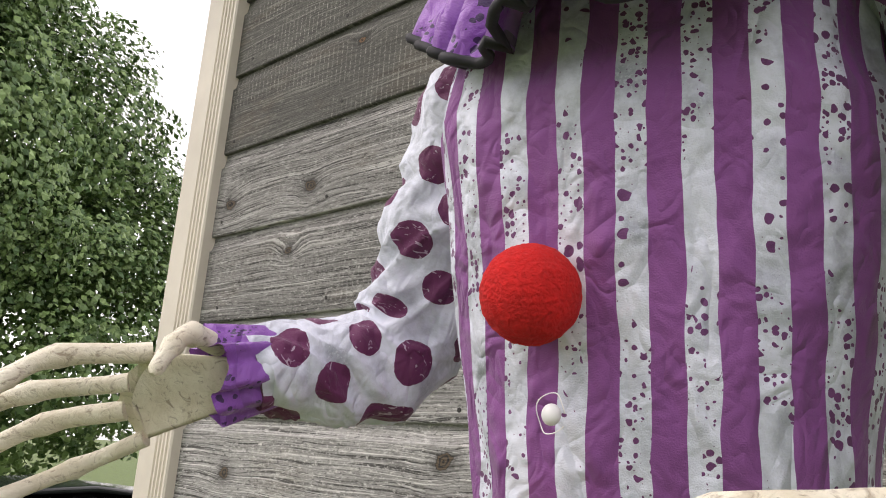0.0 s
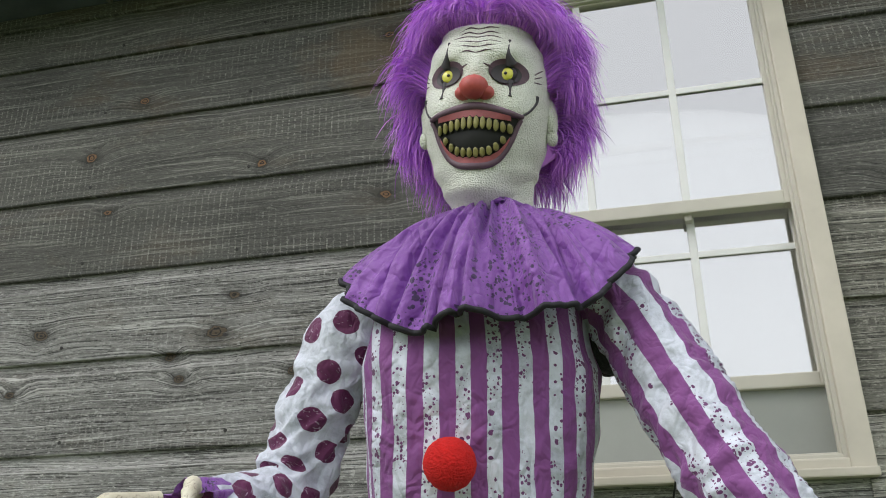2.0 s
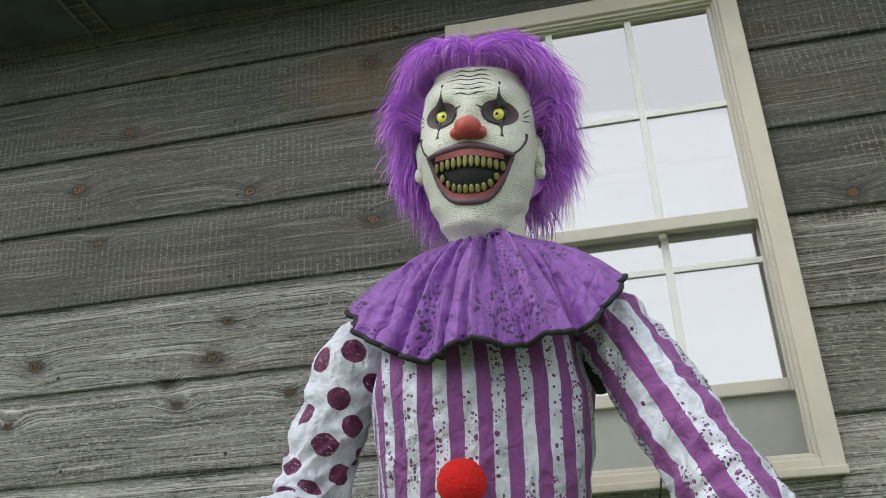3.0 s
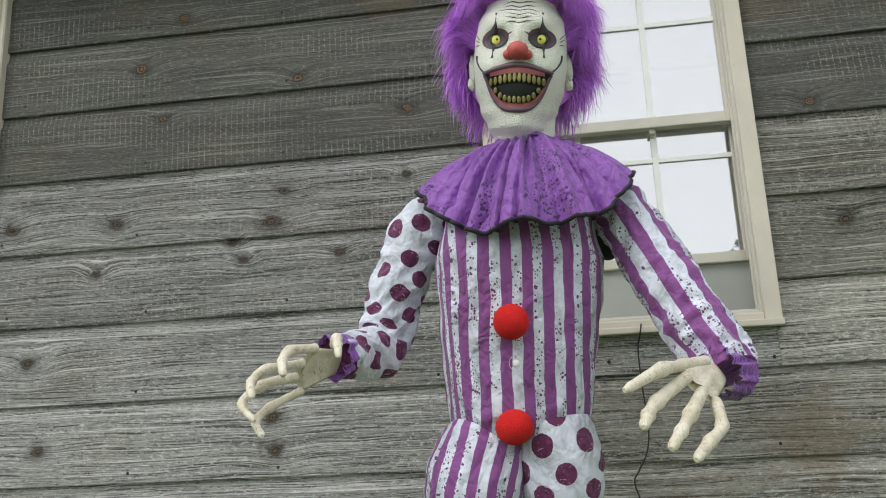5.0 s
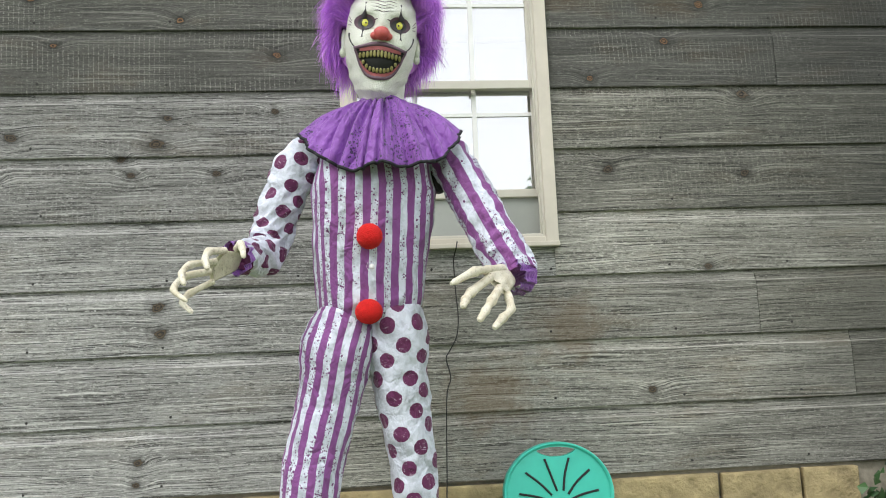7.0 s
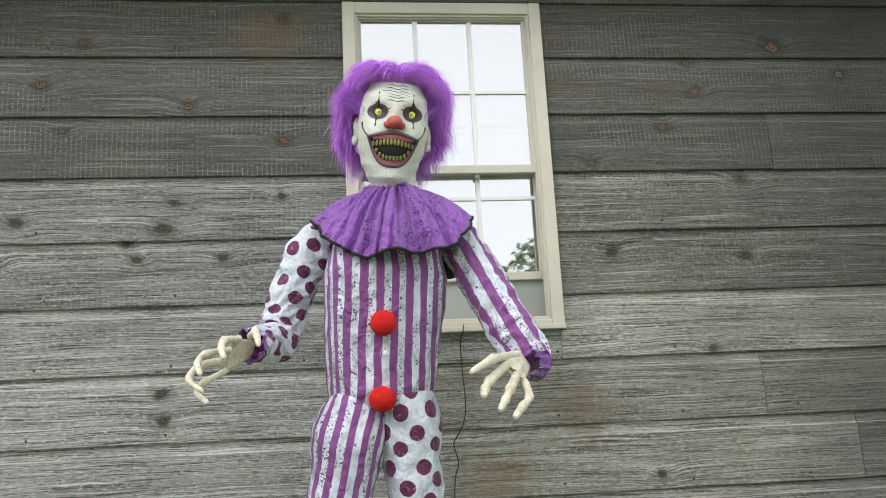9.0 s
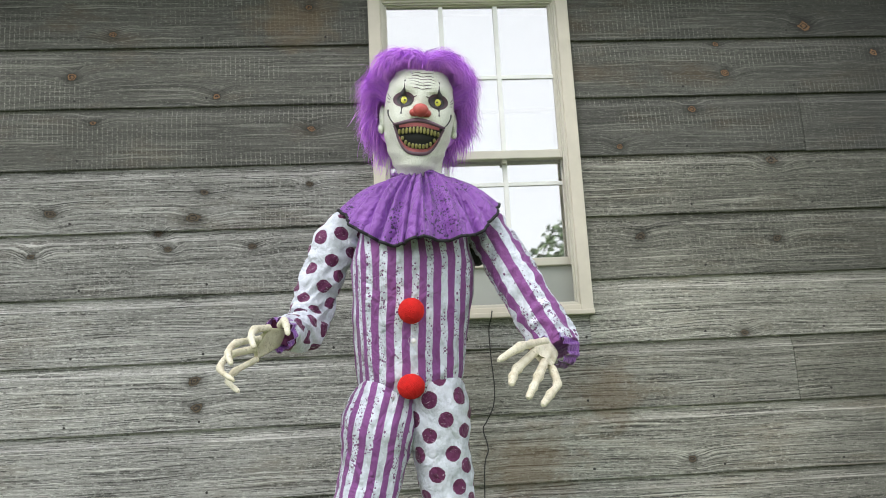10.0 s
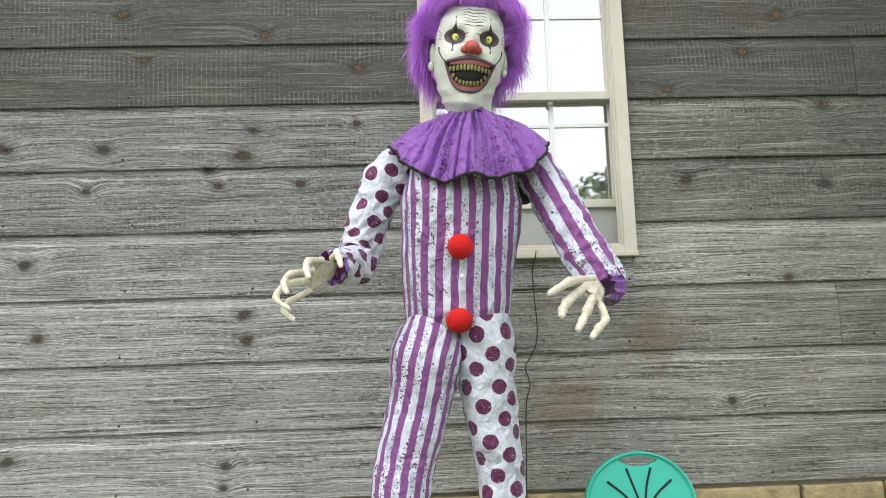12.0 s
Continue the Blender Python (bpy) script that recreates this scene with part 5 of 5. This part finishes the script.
def car():
    x, y = -6.9, 1.55
    g = ground_z(x, y) + 0.03
    t = root("parked_car", (x, y, g), "dark glossy car parked on the driveway", "car")

    def hull(sections, material, name, label=""):
        bm = bmesh.new()
        rings = []
        for yy, hw, z0, z1, tuck in sections:
            ring = []
            for j in range(20):
                a = 2 * math.pi * j / 20
                c, s = math.cos(a), math.sin(a)
                px = hw * math.copysign(abs(c) ** 0.45, c) * (1 - tuck * max(0, s))
                pz = (z0 + z1) / 2 + (z1 - z0) / 2 * math.copysign(abs(s) ** 0.55, s)
                ring.append(bm.verts.new((x + px, y + yy, g + pz)))
            rings.append(ring)
        for a, b in zip(rings, rings[1:]):
            for j in range(20):
                bm.faces.new((a[j], a[(j + 1) % 20], b[(j + 1) % 20], b[j]))
        bm.faces.new(rings[0]), bm.faces.new(rings[-1][::-1])
        return part(name, bm, material, t, label, smooth=True)

    hull([(-2.2, 0.6, 0.4, 0.72, 0), (-2.1, 0.8, 0.28, 0.85, 0.03), (-1.2, 0.88, 0.24, 0.95, 0.04), (0.4, 0.9, 0.24, 0.97, 0.04), (1.6, 0.88, 0.24, 0.98, 0.04), (2.15, 0.8, 0.3, 0.9, 0.03), (2.25, 0.62, 0.42, 0.75, 0)], CAR_PAINT, "body")
    hull([(-1.15, 0.74, 0.85, 0.95, 0.0), (-0.5, 0.78, 0.85, 1.36, 0.2), (0.2, 0.8, 0.85, 1.42, 0.22), (1.0, 0.78, 0.85, 1.36, 0.22), (1.75, 0.72, 0.85, 0.97, 0.1)], CAR_GLASS, "cabin_glass", "tinted windows")
    hull([(-0.55, 0.58, 1.33, 1.385, 0), (0.2, 0.62, 1.38, 1.45, 0), (1.05, 0.58, 1.33, 1.385, 0)], CAR_PAINT, "roof_panel")
    for sx in (-1, 1):
        for sy in (-1.35, 1.35):
            bm = bmesh.new()
            bmesh.ops.create_cone(bm, cap_ends=True, segments=24, radius1=0.32, radius2=0.32, depth=0.2, matrix=pose(x + sx * 0.8, y + sy, g + 0.31, 0, 90))
            wheel = part("wheel", bm, BLACK_RUBBER, t)
            bm = bmesh.new()
            bmesh.ops.create_cone(bm, cap_ends=True, segments=20, radius1=0.2, radius2=0.18, depth=0.03, matrix=pose(x + sx * 0.905, y + sy, g + 0.31, 0, 90))
            part("rim", bm, simple("wheel_alloy", (0.4, 0.4, 0.41), 0.3, 0.1, 20, 0, metal=0.9), wheel)


car()
